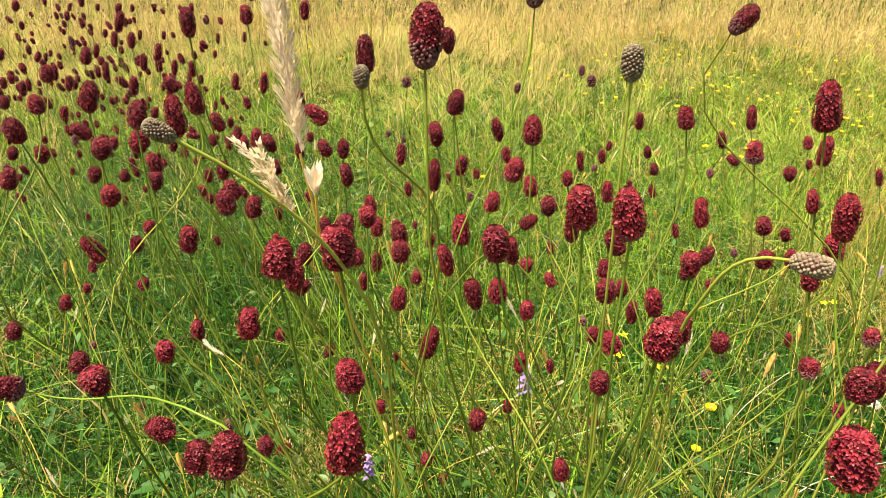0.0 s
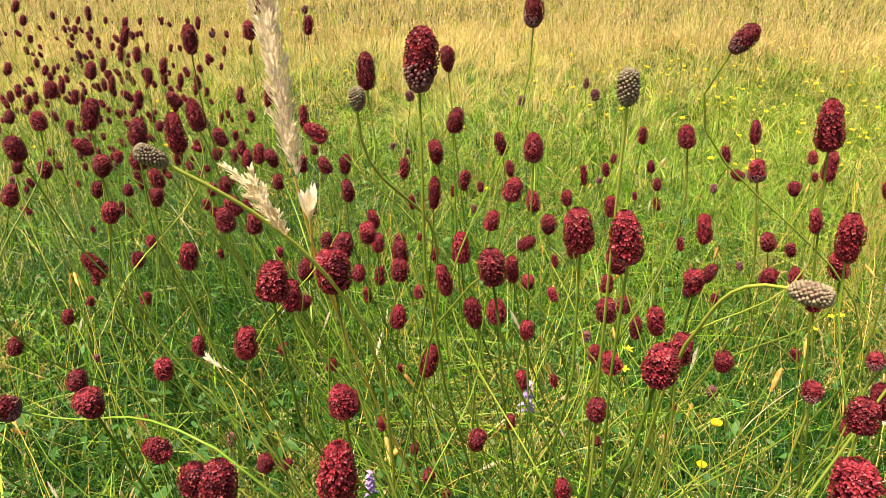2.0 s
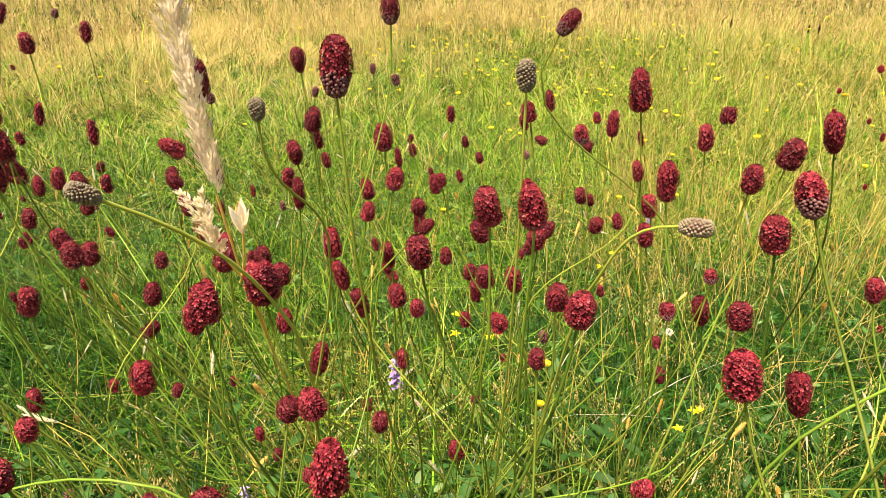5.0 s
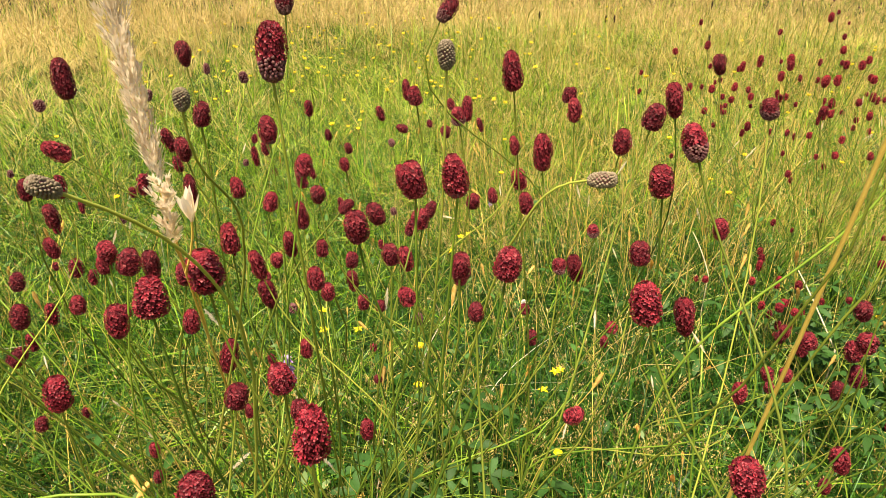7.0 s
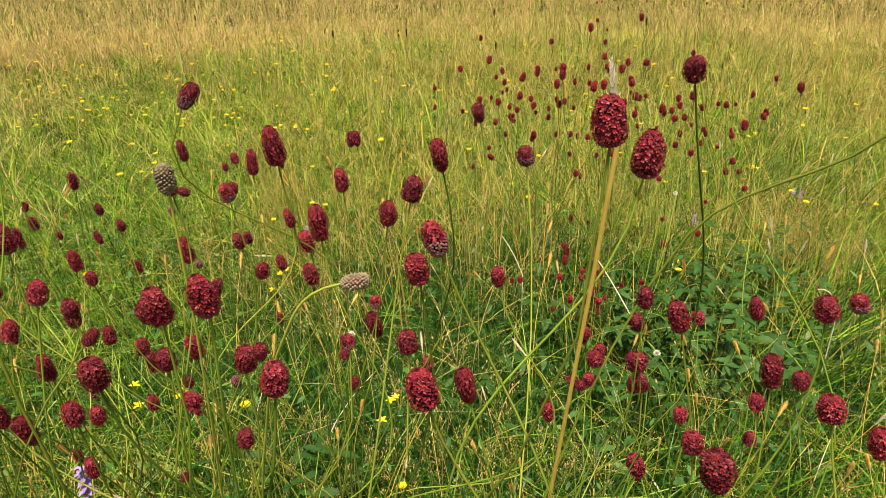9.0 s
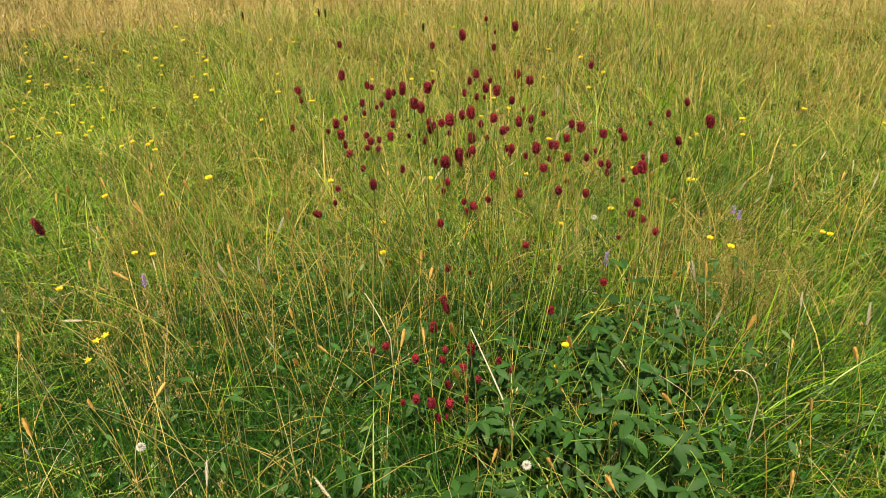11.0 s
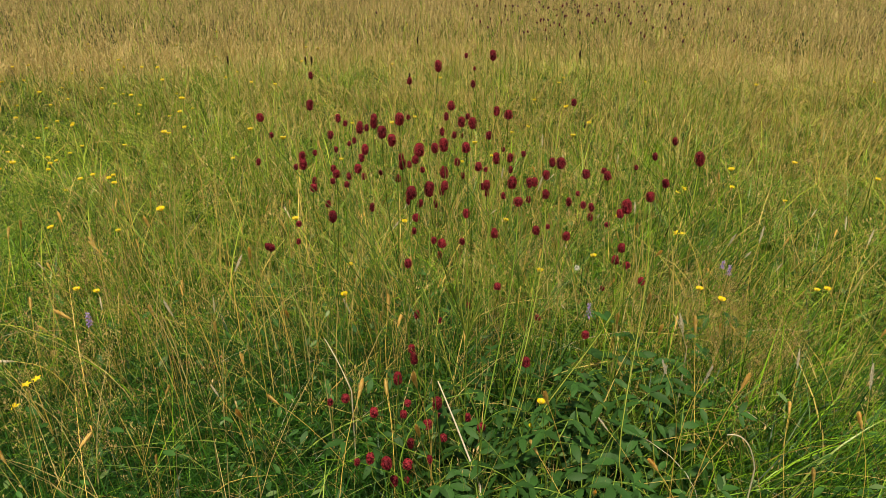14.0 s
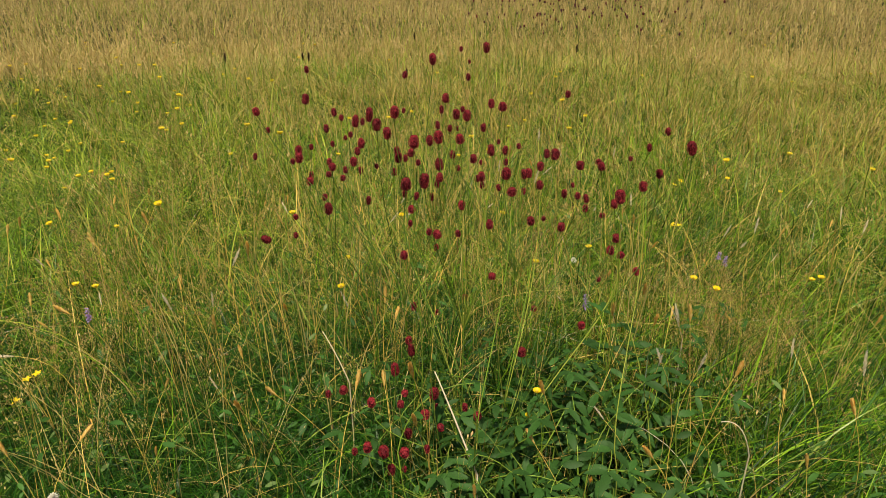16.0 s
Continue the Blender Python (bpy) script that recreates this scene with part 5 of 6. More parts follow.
small_burnet(2.105, 1.703, 0.879, 13.5, 17.5, "r", -0.02, 0.02)
small_burnet(2.108, 1.702, 0.917, 8.0, 9.9, "r", -0.02, 0.02)
burnet(1.891, 1.423, 0.999, 13.8, 19.6, "r", -0.02, 0.02)
burnet(1.899, 1.521, 0.848, 16.2, 21.5, "r", -0.01, 0.01)
small_burnet(2.000, 1.610, 0.829, 12.6, 14.0, "r", -0.01, 0.01)
burnet(1.871, 1.457, 0.861, 17.7, 22.6, "r", -0.02, 0.02)
small_burnet(2.053, 1.715, 0.755, 13.7, 17.7, "r", -0.01, 0.01)
small_burnet(2.056, 1.689, 0.758, 8.1, 12.5, "r", -0.01, 0.01)
burnet(1.713, 1.307, 0.870, 15.2, 17.6, "r", -0.01, 0.01)
small_burnet(1.972, 1.614, 0.723, 15.4, 19.0, "r", -0.01, 0.01)
burnet(1.880, 1.446, 0.769, 15.9, 18.9, "r", -0.02, 0.02)
small_burnet(2.105, 1.650, 0.668, 13.9, 12.8, "r", -0.02, 0.02)
burnet(1.789, 1.452, 0.774, 17.5, 24.3, "r", -0.00, 0.00)
small_burnet(1.929, 1.548, 0.714, 12.3, 13.7, "r", -0.01, 0.01)
burnet(2.067, 1.581, 0.837, 16.6, 21.3, "r", -0.02, 0.03)
burnet(1.962, 1.443, 0.868, 18.2, 19.0, "r", -0.03, 0.03)
burnet(1.931, 1.468, 0.823, 15.0, 17.1, "r", -0.02, 0.02)
burnet(1.941, 1.454, 0.774, 16.3, 23.8, "r", -0.02, 0.03)
small_burnet(2.093, 1.580, 0.739, 11.9, 12.2, "r", -0.03, 0.03)
small_burnet(2.049, 1.514, 0.740, 15.1, 21.0, "r", -0.03, 0.03)
small_burnet(2.143, 1.557, 0.723, 13.3, 14.8, "r", -0.03, 0.04)
small_burnet(2.101, 1.560, 0.690, 13.3, 17.2, "r", -0.03, 0.03)
small_burnet(2.125, 1.399, 0.878, 14.3, 15.4, "r", -0.05, 0.06)
small_burnet(2.141, 1.151, 0.837, 12.9, 15.9, "r", -0.07, 0.12)
burnet(2.020, 1.030, 0.851, 17.4, 25.0, "r", -0.07, 0.13)
small_burnet(2.297, 1.285, 0.746, 13.8, 18.6, "r", -0.06, 0.11)
small_burnet(2.314, 1.343, 0.703, 11.8, 12.1, "r", -0.06, 0.10)
burnet(2.024, 1.366, 0.768, 15.1, 19.3, "r", -0.04, 0.05)
burnet(1.925, 1.262, 0.809, 18.8, 21.3, "r", -0.05, 0.06)
burnet(1.922, 1.295, 0.778, 15.0, 17.8, "r", -0.04, 0.05)
burnet(2.097, 1.329, 0.735, 19.0, 19.8, "r", -0.05, 0.07)
small_burnet(2.096, 1.281, 0.754, 13.8, 12.8, "r", -0.05, 0.08)
burnet(2.006, 1.209, 0.780, 14.9, 17.7, "r", -0.06, 0.08)
burnet(2.176, 1.179, 0.734, 16.0, 19.0, "r", -0.06, 0.11)
burnet(1.956, 1.079, 0.782, 15.5, 17.9, "r", -0.06, 0.11)
burnet(1.790, 1.264, 0.799, 17.7, 21.9, "r", -0.03, 0.03)
small_burnet(1.933, 1.348, 0.746, 13.4, 20.6, "r", -0.04, 0.04)
burnet(1.892, 1.299, 0.769, 14.8, 17.7, "r", -0.04, 0.04)
burnet(1.852, 1.235, 0.770, 14.1, 16.8, "r", -0.04, 0.05)
burnet(1.711, 1.175, 0.805, 16.1, 14.9, "r", -0.03, 0.04)
small_burnet(2.019, 1.424, 0.668, 12.2, 15.8, "r", -0.03, 0.04)
small_burnet(1.900, 1.454, 0.718, 14.0, 15.1, "r", -0.02, 0.02)
burnet(1.839, 1.379, 0.754, 15.2, 20.1, "r", -0.02, 0.02)
small_burnet(1.956, 1.496, 0.679, 12.3, 15.9, "r", -0.02, 0.02)
small_burnet(1.978, 1.464, 0.676, 12.2, 15.8, "r", -0.03, 0.03)
small_burnet(2.226, 1.470, 0.600, 16.4, 22.8, "r", -0.05, 0.06)
small_burnet(2.027, 1.277, 0.694, 13.6, 14.7, "r", -0.05, 0.07)
small_burnet(2.108, 1.314, 0.658, 14.5, 20.1, "r", -0.05, 0.07)
small_burnet(2.177, 1.365, 0.602, 15.4, 19.1, "r", -0.05, 0.07)
burnet(1.953, 1.123, 0.751, 19.7, 26.0, "r", -0.06, 0.08)
burnet(2.076, 1.217, 0.680, 15.8, 18.9, "r", -0.06, 0.09)
small_burnet(2.141, 1.290, 0.615, 14.7, 11.3, "r", -0.05, 0.08)
small_burnet(2.236, 1.304, 0.643, 10.1, 16.4, "r", -0.06, 0.09)
small_burnet(2.157, 1.392, 0.659, 11.4, 11.8, "r", -0.05, 0.06)
small_burnet(1.794, 1.984, 0.620, 14.4, 23.9, "r", 0.06, -0.04)
burnet(1.641, 1.723, 0.704, 16.7, 17.7, "r", 0.06, -0.04)
small_burnet(1.657, 1.667, 0.730, 13.9, 12.9, "r", 0.05, -0.03)
small_burnet(1.748, 1.755, 0.680, 15.2, 14.1, "r", 0.05, -0.03)
burnet(1.605, 1.328, 0.805, 18.6, 22.4, "r", 0.01, -0.01)
burnet(1.719, 1.416, 0.763, 19.9, 29.0, "r", 0.00, -0.00)
small_burnet(1.842, 1.520, 0.705, 14.1, 21.8, "r", -0.00, 0.00)
burnet(1.783, 1.443, 0.750, 15.3, 18.2, "r", -0.00, 0.00)
small_burnet(1.864, 1.623, 0.641, 15.2, 18.7, "r", 0.01, -0.01)
small_burnet(1.898, 1.712, 0.615, 13.4, 19.8, "r", 0.01, -0.01)
small_burnet(1.946, 1.664, 0.608, 10.7, 19.8, "r", 0.00, -0.00)
small_burnet(1.662, 1.701, 0.667, 14.4, 15.6, "r", 0.06, -0.03)
burnet(1.523, 1.456, 0.744, 15.7, 21.8, "r", 0.05, -0.03)
small_burnet(1.788, 1.712, 0.625, 14.1, 21.4, "r", 0.03, -0.02)
burnet(1.675, 1.403, 0.719, 15.5, 15.3, "r", 0.01, -0.01)
burnet(1.830, 1.428, 0.681, 15.8, 18.8, "r", -0.01, 0.01)
small_burnet(1.572, 1.677, 0.650, 13.8, 12.8, "r", 0.07, -0.04)
burnet(1.415, 1.501, 0.700, 14.5, 17.9, "r", -0.70, 0.34)
small_burnet(1.653, 1.838, 0.533, 13.2, 14.6, "r", 0.07, -0.04)
small_burnet(1.803, 1.571, 0.604, 12.2, 15.8, "r", 0.01, -0.01)
burnet(1.666, 1.317, 0.696, 15.8, 16.5, "r", -0.00, 0.00)
small_burnet(1.721, 1.406, 0.657, 12.9, 13.9, "r", 0.00, -0.00)
small_burnet(1.886, 1.500, 0.577, 14.7, 15.9, "r", -0.01, 0.01)
small_burnet(1.923, 1.622, 0.490, 13.4, 19.9, "r", 0.00, -0.00)
burnet(1.685, 1.445, 0.604, 15.3, 18.3, "r", 0.01, -0.01)
burnet(1.826, 1.340, 0.665, 15.2, 20.1, "r", -0.02, 0.02)
burnet(1.845, 1.247, 0.695, 15.5, 17.2, "r", -0.04, 0.04)
burnet(1.976, 1.275, 0.637, 16.9, 18.8, "r", -0.05, 0.06)
small_burnet(2.216, 1.525, 0.518, 14.2, 13.1, "r", -0.04, 0.05)
burnet(2.065, 1.196, 0.611, 17.1, 19.0, "r", -0.06, 0.09)
burnet(2.089, 1.224, 0.566, 17.7, 19.6, "r", -0.06, 0.09)
burnet(2.010, 1.145, 0.606, 15.2, 14.1, "r", -0.06, 0.09)
burnet(2.141, 1.185, 0.511, 16.8, 17.8, "r", -0.06, 0.10)
small_burnet(2.259, 1.365, 0.383, 13.9, 12.9, "r", -0.05, 0.08)
burnet(1.656, 1.163, 0.670, 12.7, 11.8, "r", -0.02, 0.03)
small_burnet(1.859, 1.447, 0.442, 14.8, 13.7, "r", -0.01, 0.01)
small_burnet(1.765, 1.519, 0.422, 14.8, 20.5, "r", 0.01, -0.01)
small_burnet(1.813, 1.491, 0.401, 12.5, 13.8, "r", 0.00, -0.00)
small_burnet(1.977, 1.340, 0.412, 14.9, 13.8, "r", -0.04, 0.04)
burnet(2.082, 1.278, 0.353, 17.8, 18.9, "r", -0.05, 0.07)
burnet(1.803, 1.218, 0.427, 19.5, 20.1, "r", -0.03, 0.04)
burnet(1.760, 1.536, 0.325, 17.8, 21.2, "r", 0.01, -0.01)
burnet(1.757, 1.522, 0.307, 19.9, 30.5, "r", 0.01, -0.01)
burnet(1.631, 1.420, 0.361, 18.1, 29.4, "r", 0.02, -0.02)
small_burnet(1.528, 1.530, 0.288, 14.0, 17.3, "r", 0.06, -0.03)
burnet(1.573, 1.539, 0.271, 19.2, 20.0, "r", 0.05, -0.03)
burnet(1.507, 1.331, 0.387, 16.3, 20.7, "r", 0.03, -0.02)
burnet(1.568, 1.305, 0.393, 13.4, 13.4, "r", 0.02, -0.01)
burnet(1.546, 1.290, 0.387, 13.2, 15.0, "r", 0.02, -0.01)
burnet(1.640, 1.302, 0.359, 19.9, 25.9, "r", 0.00, -0.00)
burnet(1.687, 1.348, 0.272, 18.4, 19.2, "r", 0.00, -0.00)
burnet(1.630, 1.321, 0.300, 19.8, 20.4, "r", 0.01, -0.01)
burnet(1.620, 1.260, 0.309, 14.8, 15.7, "r", -0.00, 0.00)
small_burnet(1.689, 1.263, 0.321, 13.1, 20.2, "r", -0.01, 0.01)
burnet(1.612, 1.148, 0.407, 15.4, 16.0, "r", -0.02, 0.02)
burnet(1.585, 1.321, 0.277, 15.2, 22.1, "r", 0.02, -0.01)
burnet(1.419, 1.219, 0.400, 14.6, 20.3, "r", 0.04, -0.02)
burnet(1.422, 1.175, 0.418, 17.7, 21.3, "r", 0.03, -0.02)
burnet(1.453, 1.159, 0.408, 16.1, 18.2, "r", 0.02, -0.01)
small_burnet(1.575, 1.249, 0.288, 12.5, 17.3, "r", 0.01, -0.00)
burnet(1.440, 1.182, 0.363, 14.6, 22.0, "r", 0.02, -0.02)
small_burnet(1.435, 1.287, 0.338, 11.7, 14.5, "r", 0.04, -0.03)
small_burnet(1.507, 1.234, 0.289, 10.0, 12.9, "r", 0.02, -0.01)
for i in range(150):
    # a patch of burnet farther across the meadow
    r = random.Random(900 + i)
    d, s = r.uniform(-0.3, 1.3), r.gauss(0, 0.42)
    small_burnet(4.35 + 0.66 * d + 0.75 * s, 3.05 + 0.75 * d - 0.66 * s, r.uniform(0.70, 0.93), r.uniform(8, 14), r.uniform(10, 18), "k" if r.random() < 0.6 else "r")


for i in range(210):
    # the thin far side of the near clump, spreading away
    r = random.Random(3000 + i)
    d = r.uniform(0, 1) ** 0.8
    x, y = -0.35 - 1.0 * d + r.gauss(0, 0.16), 1.45 + 0.85 * d + r.gauss(0, 0.18)
    size = r.uniform(10, 17)
    small_burnet(x, y, 0.76 + 0.08 * d + r.gauss(0, 0.09), size, size * r.uniform(1.1, 1.7), "r" if r.random() < 0.9 else "k", r.gauss(-0.25, 0.2), r.gauss(0, 0.15))


def finish_small():
    v, f, m = (np.concatenate(gathered[k]) for k in "vfm")
    v, f, m = v, f, m.astype(int)
    pieces = mesh_from("small_burnets", v, f, [RED_CORE, RED, SPENT, STEM_DARK, STEM, RED_LIT], m, True)
    pieces.validate()
    tagged(new("small_burnets", pieces), "many thin burnet stalks with small dark crimson heads", "flower", kind="stuff")


finish_small()


# ---- burnet leaves ----
LEAFLETS = [solid("leaflet", [(*leaf_blade(1.0, w, 8, 0.25, 0.10, d), 0)], [LEAF]) for w, d in ((0.36, 0.22), (0.42, 0.32), (0.32, 0.12))]


def burnet_leaf(seed, pairs):
    """A pinnate leaf: a thin rachis with pairs of toothed leaflets and one at its end."""
    r = random.Random(seed)
    thing = tagged(new("burnet_leaf"), "dark green toothed pinnate burnet leaf low in the grass", "leaf", "burnet leaves")
    length = 0.17
    line = bezier((0, 0, 0), (0, 0.03, 0.06), (0, 0.09, 0.10), (0, length, 0.075), 9)
    v, f = tube(line, np.linspace(0.0014, 0.0007, 9), 5)
    rachis = part("rachis", mesh_from("rachis", v, f, [STEM], smooth=True), thing)
    for i in range(pairs):
        s = 0.38 + 0.56 * i / (pairs - 1)
        p = line[round(s * 8)]
        for side in (-1, 1):
            lf = part("leaflet", LEAFLETS[r.randrange(3)], rachis)
            size = 0.036 * (0.75 + 0.35 * s) * r.uniform(0.85, 1.15)
            lf.matrix_local = Matrix.Translation(Vector(p)) @ Euler((radians(r.uniform(-35, 15)), radians(r.uniform(-30, 30)), radians(-side * r.uniform(58, 78)))).to_matrix().to_4x4() @ Matrix.Scale(size, 4)
    lf = part("leaflet", LEAFLETS[0], rachis)
    lf.matrix_local = Matrix.Translation(Vector(line[-1])) @ Euler((radians(-20), 0, 0)).to_matrix().to_4x4() @ Matrix.Scale(0.042, 4)
    return thing


def grow_leaves():
    first = [burnet_leaf(s, 3 + s % 2) for s in range(3)]
    r = random.Random(5)
    spots = []
    while len(spots) < 270:
        if len(spots) < 200:
            x, y = 1.82 + r.gauss(0, 0.22), 1.14 + r.gauss(0, 0.15)
        else:
            x, y = (0.60 + r.gauss(0, 0.17), 1.16 + r.gauss(0, 0.10)) if len(spots) < 245 else (-0.5 + r.gauss(0, 0.25), 1.3 + r.gauss(0, 0.15))
        if y > 0.85:
            spots.append((x, y))
    for i, (x, y) in enumerate(spots):
        z = float(lie(x, y)) + max(0.0, r.uniform(0.0, 0.21))
        m = pose(x, y, z, r.uniform(-30, 34), r.uniform(-30, 30), r.uniform(0, 360)) @ Matrix.Scale(r.uniform(0.7, 1.25), 4)
        ob = first[i] if i < 3 else copy_thing(first[i % 3], Matrix())
        ob.matrix_basis = m
    # the stalks of the raised leaves reach down to the ground
        foot = Vector((x + r.gauss(0, 0.03), y + r.gauss(0, 0.03), float(lie(x, y)) - 0.01))
        top = m.translation
        line = bezier(foot, foot + Vector((0, 0, 0.6 * (top.z - foot.z))), top - Vector((0, 0, 0.2 * (top.z - foot.z))), top, 5)
        v, f = tube([m.inverted() @ Vector(q) for q in line], np.full(5, 0.0014), 5)
        part("leaf_stalk", mesh_from("leaf_stalk", v, f, [STEM], smooth=True), ob)


grow_leaves()


def broad_leaves():
    """Low herb leaves between the grass (plantain, clover, vetch), past counting."""
    n = 9000
    x, y = fan(n, 0.6, 3.2)
    dens = patch(x, y, 1.3, 3.0) + rng.normal(0, 0.15, n) > 0.38 - 0.3 * deepness(x, y)
    x, y = x[dens], y[dens]
    v0, f0 = leaf_blade(1.0, 0.42, 5, 0.2, 0.0, 0.18)
    vs, fs = [], []
    for i in range(len(x)):
        m = pose(x[i], y[i], float(lie(x[i], y[i])) + abs(random.gauss(0.09, 0.07)), random.uniform(-30, 45), random.uniform(-25, 25), random.uniform(0, 360)) @ Matrix.Scale(random.uniform(0.014, 0.036), 4)
        vs.append(np.asarray(v0) @ np.array(m.to_3x3()).T + np.array(m.translation))
        fs.append(f0 + i * len(v0))
    me = mesh_from("herb_leaves", np.concatenate(vs), np.concatenate(fs), [LEAF, LEAF_PALE], np.repeat((rng.uniform(0, 1, len(x)) < 0.15).astype(int), len(f0)), True)
    tagged(new("herb_leaves", me), "small green herb leaves low between the grasses", "leaves", kind="stuff")


broad_leaves()


# ---- buttercups and other small flowers ----
def flower_stalk(thing, height, bend, thick=0.0008, mat=None):
    line = bezier((0, 0, -0.01), (0, 0, 0.4 * height), (bend * 0.4, 0, 0.8 * height), (bend, 0, height), 8)
    v, f = tube(line, np.linspace(thick * 1.3, thick * 0.8, 8), 5)
    part("stem", mesh_from("stem", v, f, [mat or STEM], smooth=True), thing)
    return line[-1]


def petal_shape():
    """A broad blunt cupped petal along +y."""
    vs, fs = [], []
    for i in range(6):
        q = i / 5
        half = 0.56 * math.sin(math.pi * (0.05 + 0.76 * q)) ** 0.8
        for u in (-1, -0.4, 0.4, 1):
            vs.append((u * half, q * (1 - 0.10 * u * u), 0.22 * q * q + 0.18 * half * u * u))
        if i:
            b = 4 * i
            fs += [(b - 4 + k, b - 3 + k, b + 1 + k, b + k) for k in range(3)]
    return np.array(vs), np.array(fs)


PETAL = solid("petal", [(*petal_shape(), 0)], [YELLOW])
EYE = flower_head("flower_eye", 77, 2.0, [YELLOW_EYE, YELLOW_EYE, YELLOW_EYE], 30, 1.0)


def buttercup(height, bend, size):
    thing = tagged(new("buttercup"), "glossy yellow buttercup flower on a thin stem", "flower", "buttercups")
    top = flower_stalk(thing, height, bend)
    for k in range(5):
        p = part("petal", PETAL, thing)
        p.matrix_local = Matrix.Translation(Vector(top)) @ Matrix.Rotation(k * 1.2566, 4, "Z") @ Matrix.Rotation(radians(26), 4, "X") @ Matrix.Scale(size * 0.5, 4)
    e = part("flower_eye", EYE, thing)
    e.matrix_local = Matrix.Translation(Vector(top)) @ Matrix.Scale(size * 0.32, 4)
    return thing


def grow_buttercups():
    kinds = [buttercup(h, b, s) for h, b, s in ((0.30, 0.02, 0.021), (0.38, -0.04, 0.023), (0.46, 0.05, 0.022), (0.52, 0.03, 0.020))]
    heights, bends = (0.30, 0.38, 0.46, 0.52), (0.02, -0.04, 0.05, 0.03)
    r = random.Random(21)
    known = [(1.771, 1.145, 0.357), (1.784, 1.174, 0.275), (1.198, 2.086, 0.444), (1.235, 2.07, 0.43), (1.49, 3.486, 0.30), (2.834, 1.046, 0.315), (1.403, 2.452, 0.43),
             (3.181, 1.315, 0.424), (5.09, 2.12, 0.43), (0.62, 1.32, 0.42), (0.60, 1.28, 0.36), (0.78, 1.05, 0.30)]
    spots = list(known)
    while len(spots) < 150:
        # the drift of buttercups behind the near clump
        x, y = 1.1 + r.gauss(0, 0.6), 3.9 + r.gauss(0, 0.75)
        spots.append((x, y, r.uniform(0.44, 0.66)))
    while len(spots) < 290:
        a, d = radians(r.uniform(-45, 75)), 1.6 + 7.5 * r.random() ** 1.1
        x, y = 0.45 + d * math.sin(a), 0.2 + d * math.cos(a)
        if patch(x, y, 0.8, 7.0) + r.gauss(0, 0.12) > 0.5:
            spots.append((x, y, r.uniform(0.44, 0.66)))
    used = set()
    for i, (x, y, z) in enumerate(spots):
        k = min(range(4), key=lambda q: abs(heights[q] - z))
        m = pose(x, y, float(lie(x, y)), r.uniform(-4, 12), r.uniform(-12, 4), r.uniform(-40, 40)) @ Matrix.Scale(z / heights[k], 4)
        if i < len(known):
            size = z / heights[k]
            m = pose(x - bends[k] * size, y, float(lie(x, y))) @ Matrix.Scale(size, 4)
        ob = kinds[k] if k not in used else copy_thing(kinds[k], Matrix())
        used.add(k)
        ob.matrix_basis = m


grow_buttercups()


def trefoil(x, y, z, heads):
    """A clump of bird's-foot trefoil: a few yellow pea flowers in a tuft."""
    thing = tagged(new("trefoil"), "tuft of bright yellow trefoil pea flowers low in the grass", "flower", "trefoils")
    thing.location = (x, y, float(lie(x, y)))
    r = random.Random(int(x * 100))
    for i in range(heads):
        top = flower_stalk(thing, z * r.uniform(0.85, 1.05), r.uniform(-0.04, 0.04), 0.0006)
        pieces = []
        for k in range(5):
            v, f = leaf_blade(0.013, 0.007, 4, 0.5, 0.0, 0.2)
            m = Matrix.Translation(Vector(top)) @ Matrix.Rotation(k * 1.26 + i, 4, "Z") @ Matrix.Rotation(radians(r.uniform(15, 50)), 4, "X")
            pieces.append((turned(v, m), f, 0))
        part("flower", solid("pea_flowers", pieces, [YELLOW]), thing, "yellow pea flowers")


for spot in ((1.04, 2.06, 0.26), (2.95, 1.55, 0.30), (3.3, 1.75, 0.32), (0.93, 1.30, 0.26), (0.52, 1.55, 0.40)):
    trefoil(*spot, 3)


def clover(x, y, z):
    thing = tagged(new("clover"), "round creamy white clover head on a short stalk", "flower", "clovers")
    thing.location = (x, y, float(lie(x, y)))
    top = flower_stalk(thing, z, 0.01, 0.0008)
    pieces = []
    for i in range(60):
        c = 1 - 1.7 * (i + 0.5) / 60
        a = i * 2.4
        s = math.sqrt(max(0, 1 - c * c))
        way = Vector((s * math.cos(a), s * math.sin(a), c))
        v, f = leaf_blade(0.010, 0.0042, 3, 0.5, 0.0, 0.1)
        m = Matrix.Translation(Vector(top)) @ way.to_track_quat("Y", "Z").to_matrix().to_4x4()
        pieces.append((turned(v, m), f, 0))
    part("flower_head", solid("clover_head", pieces, [WHITE]), thing)


for spot in ((1.526, 1.035, 0.247), (0.98, 1.55, 0.3), (2.45, 1.6, 0.3)):
    clover(*spot)


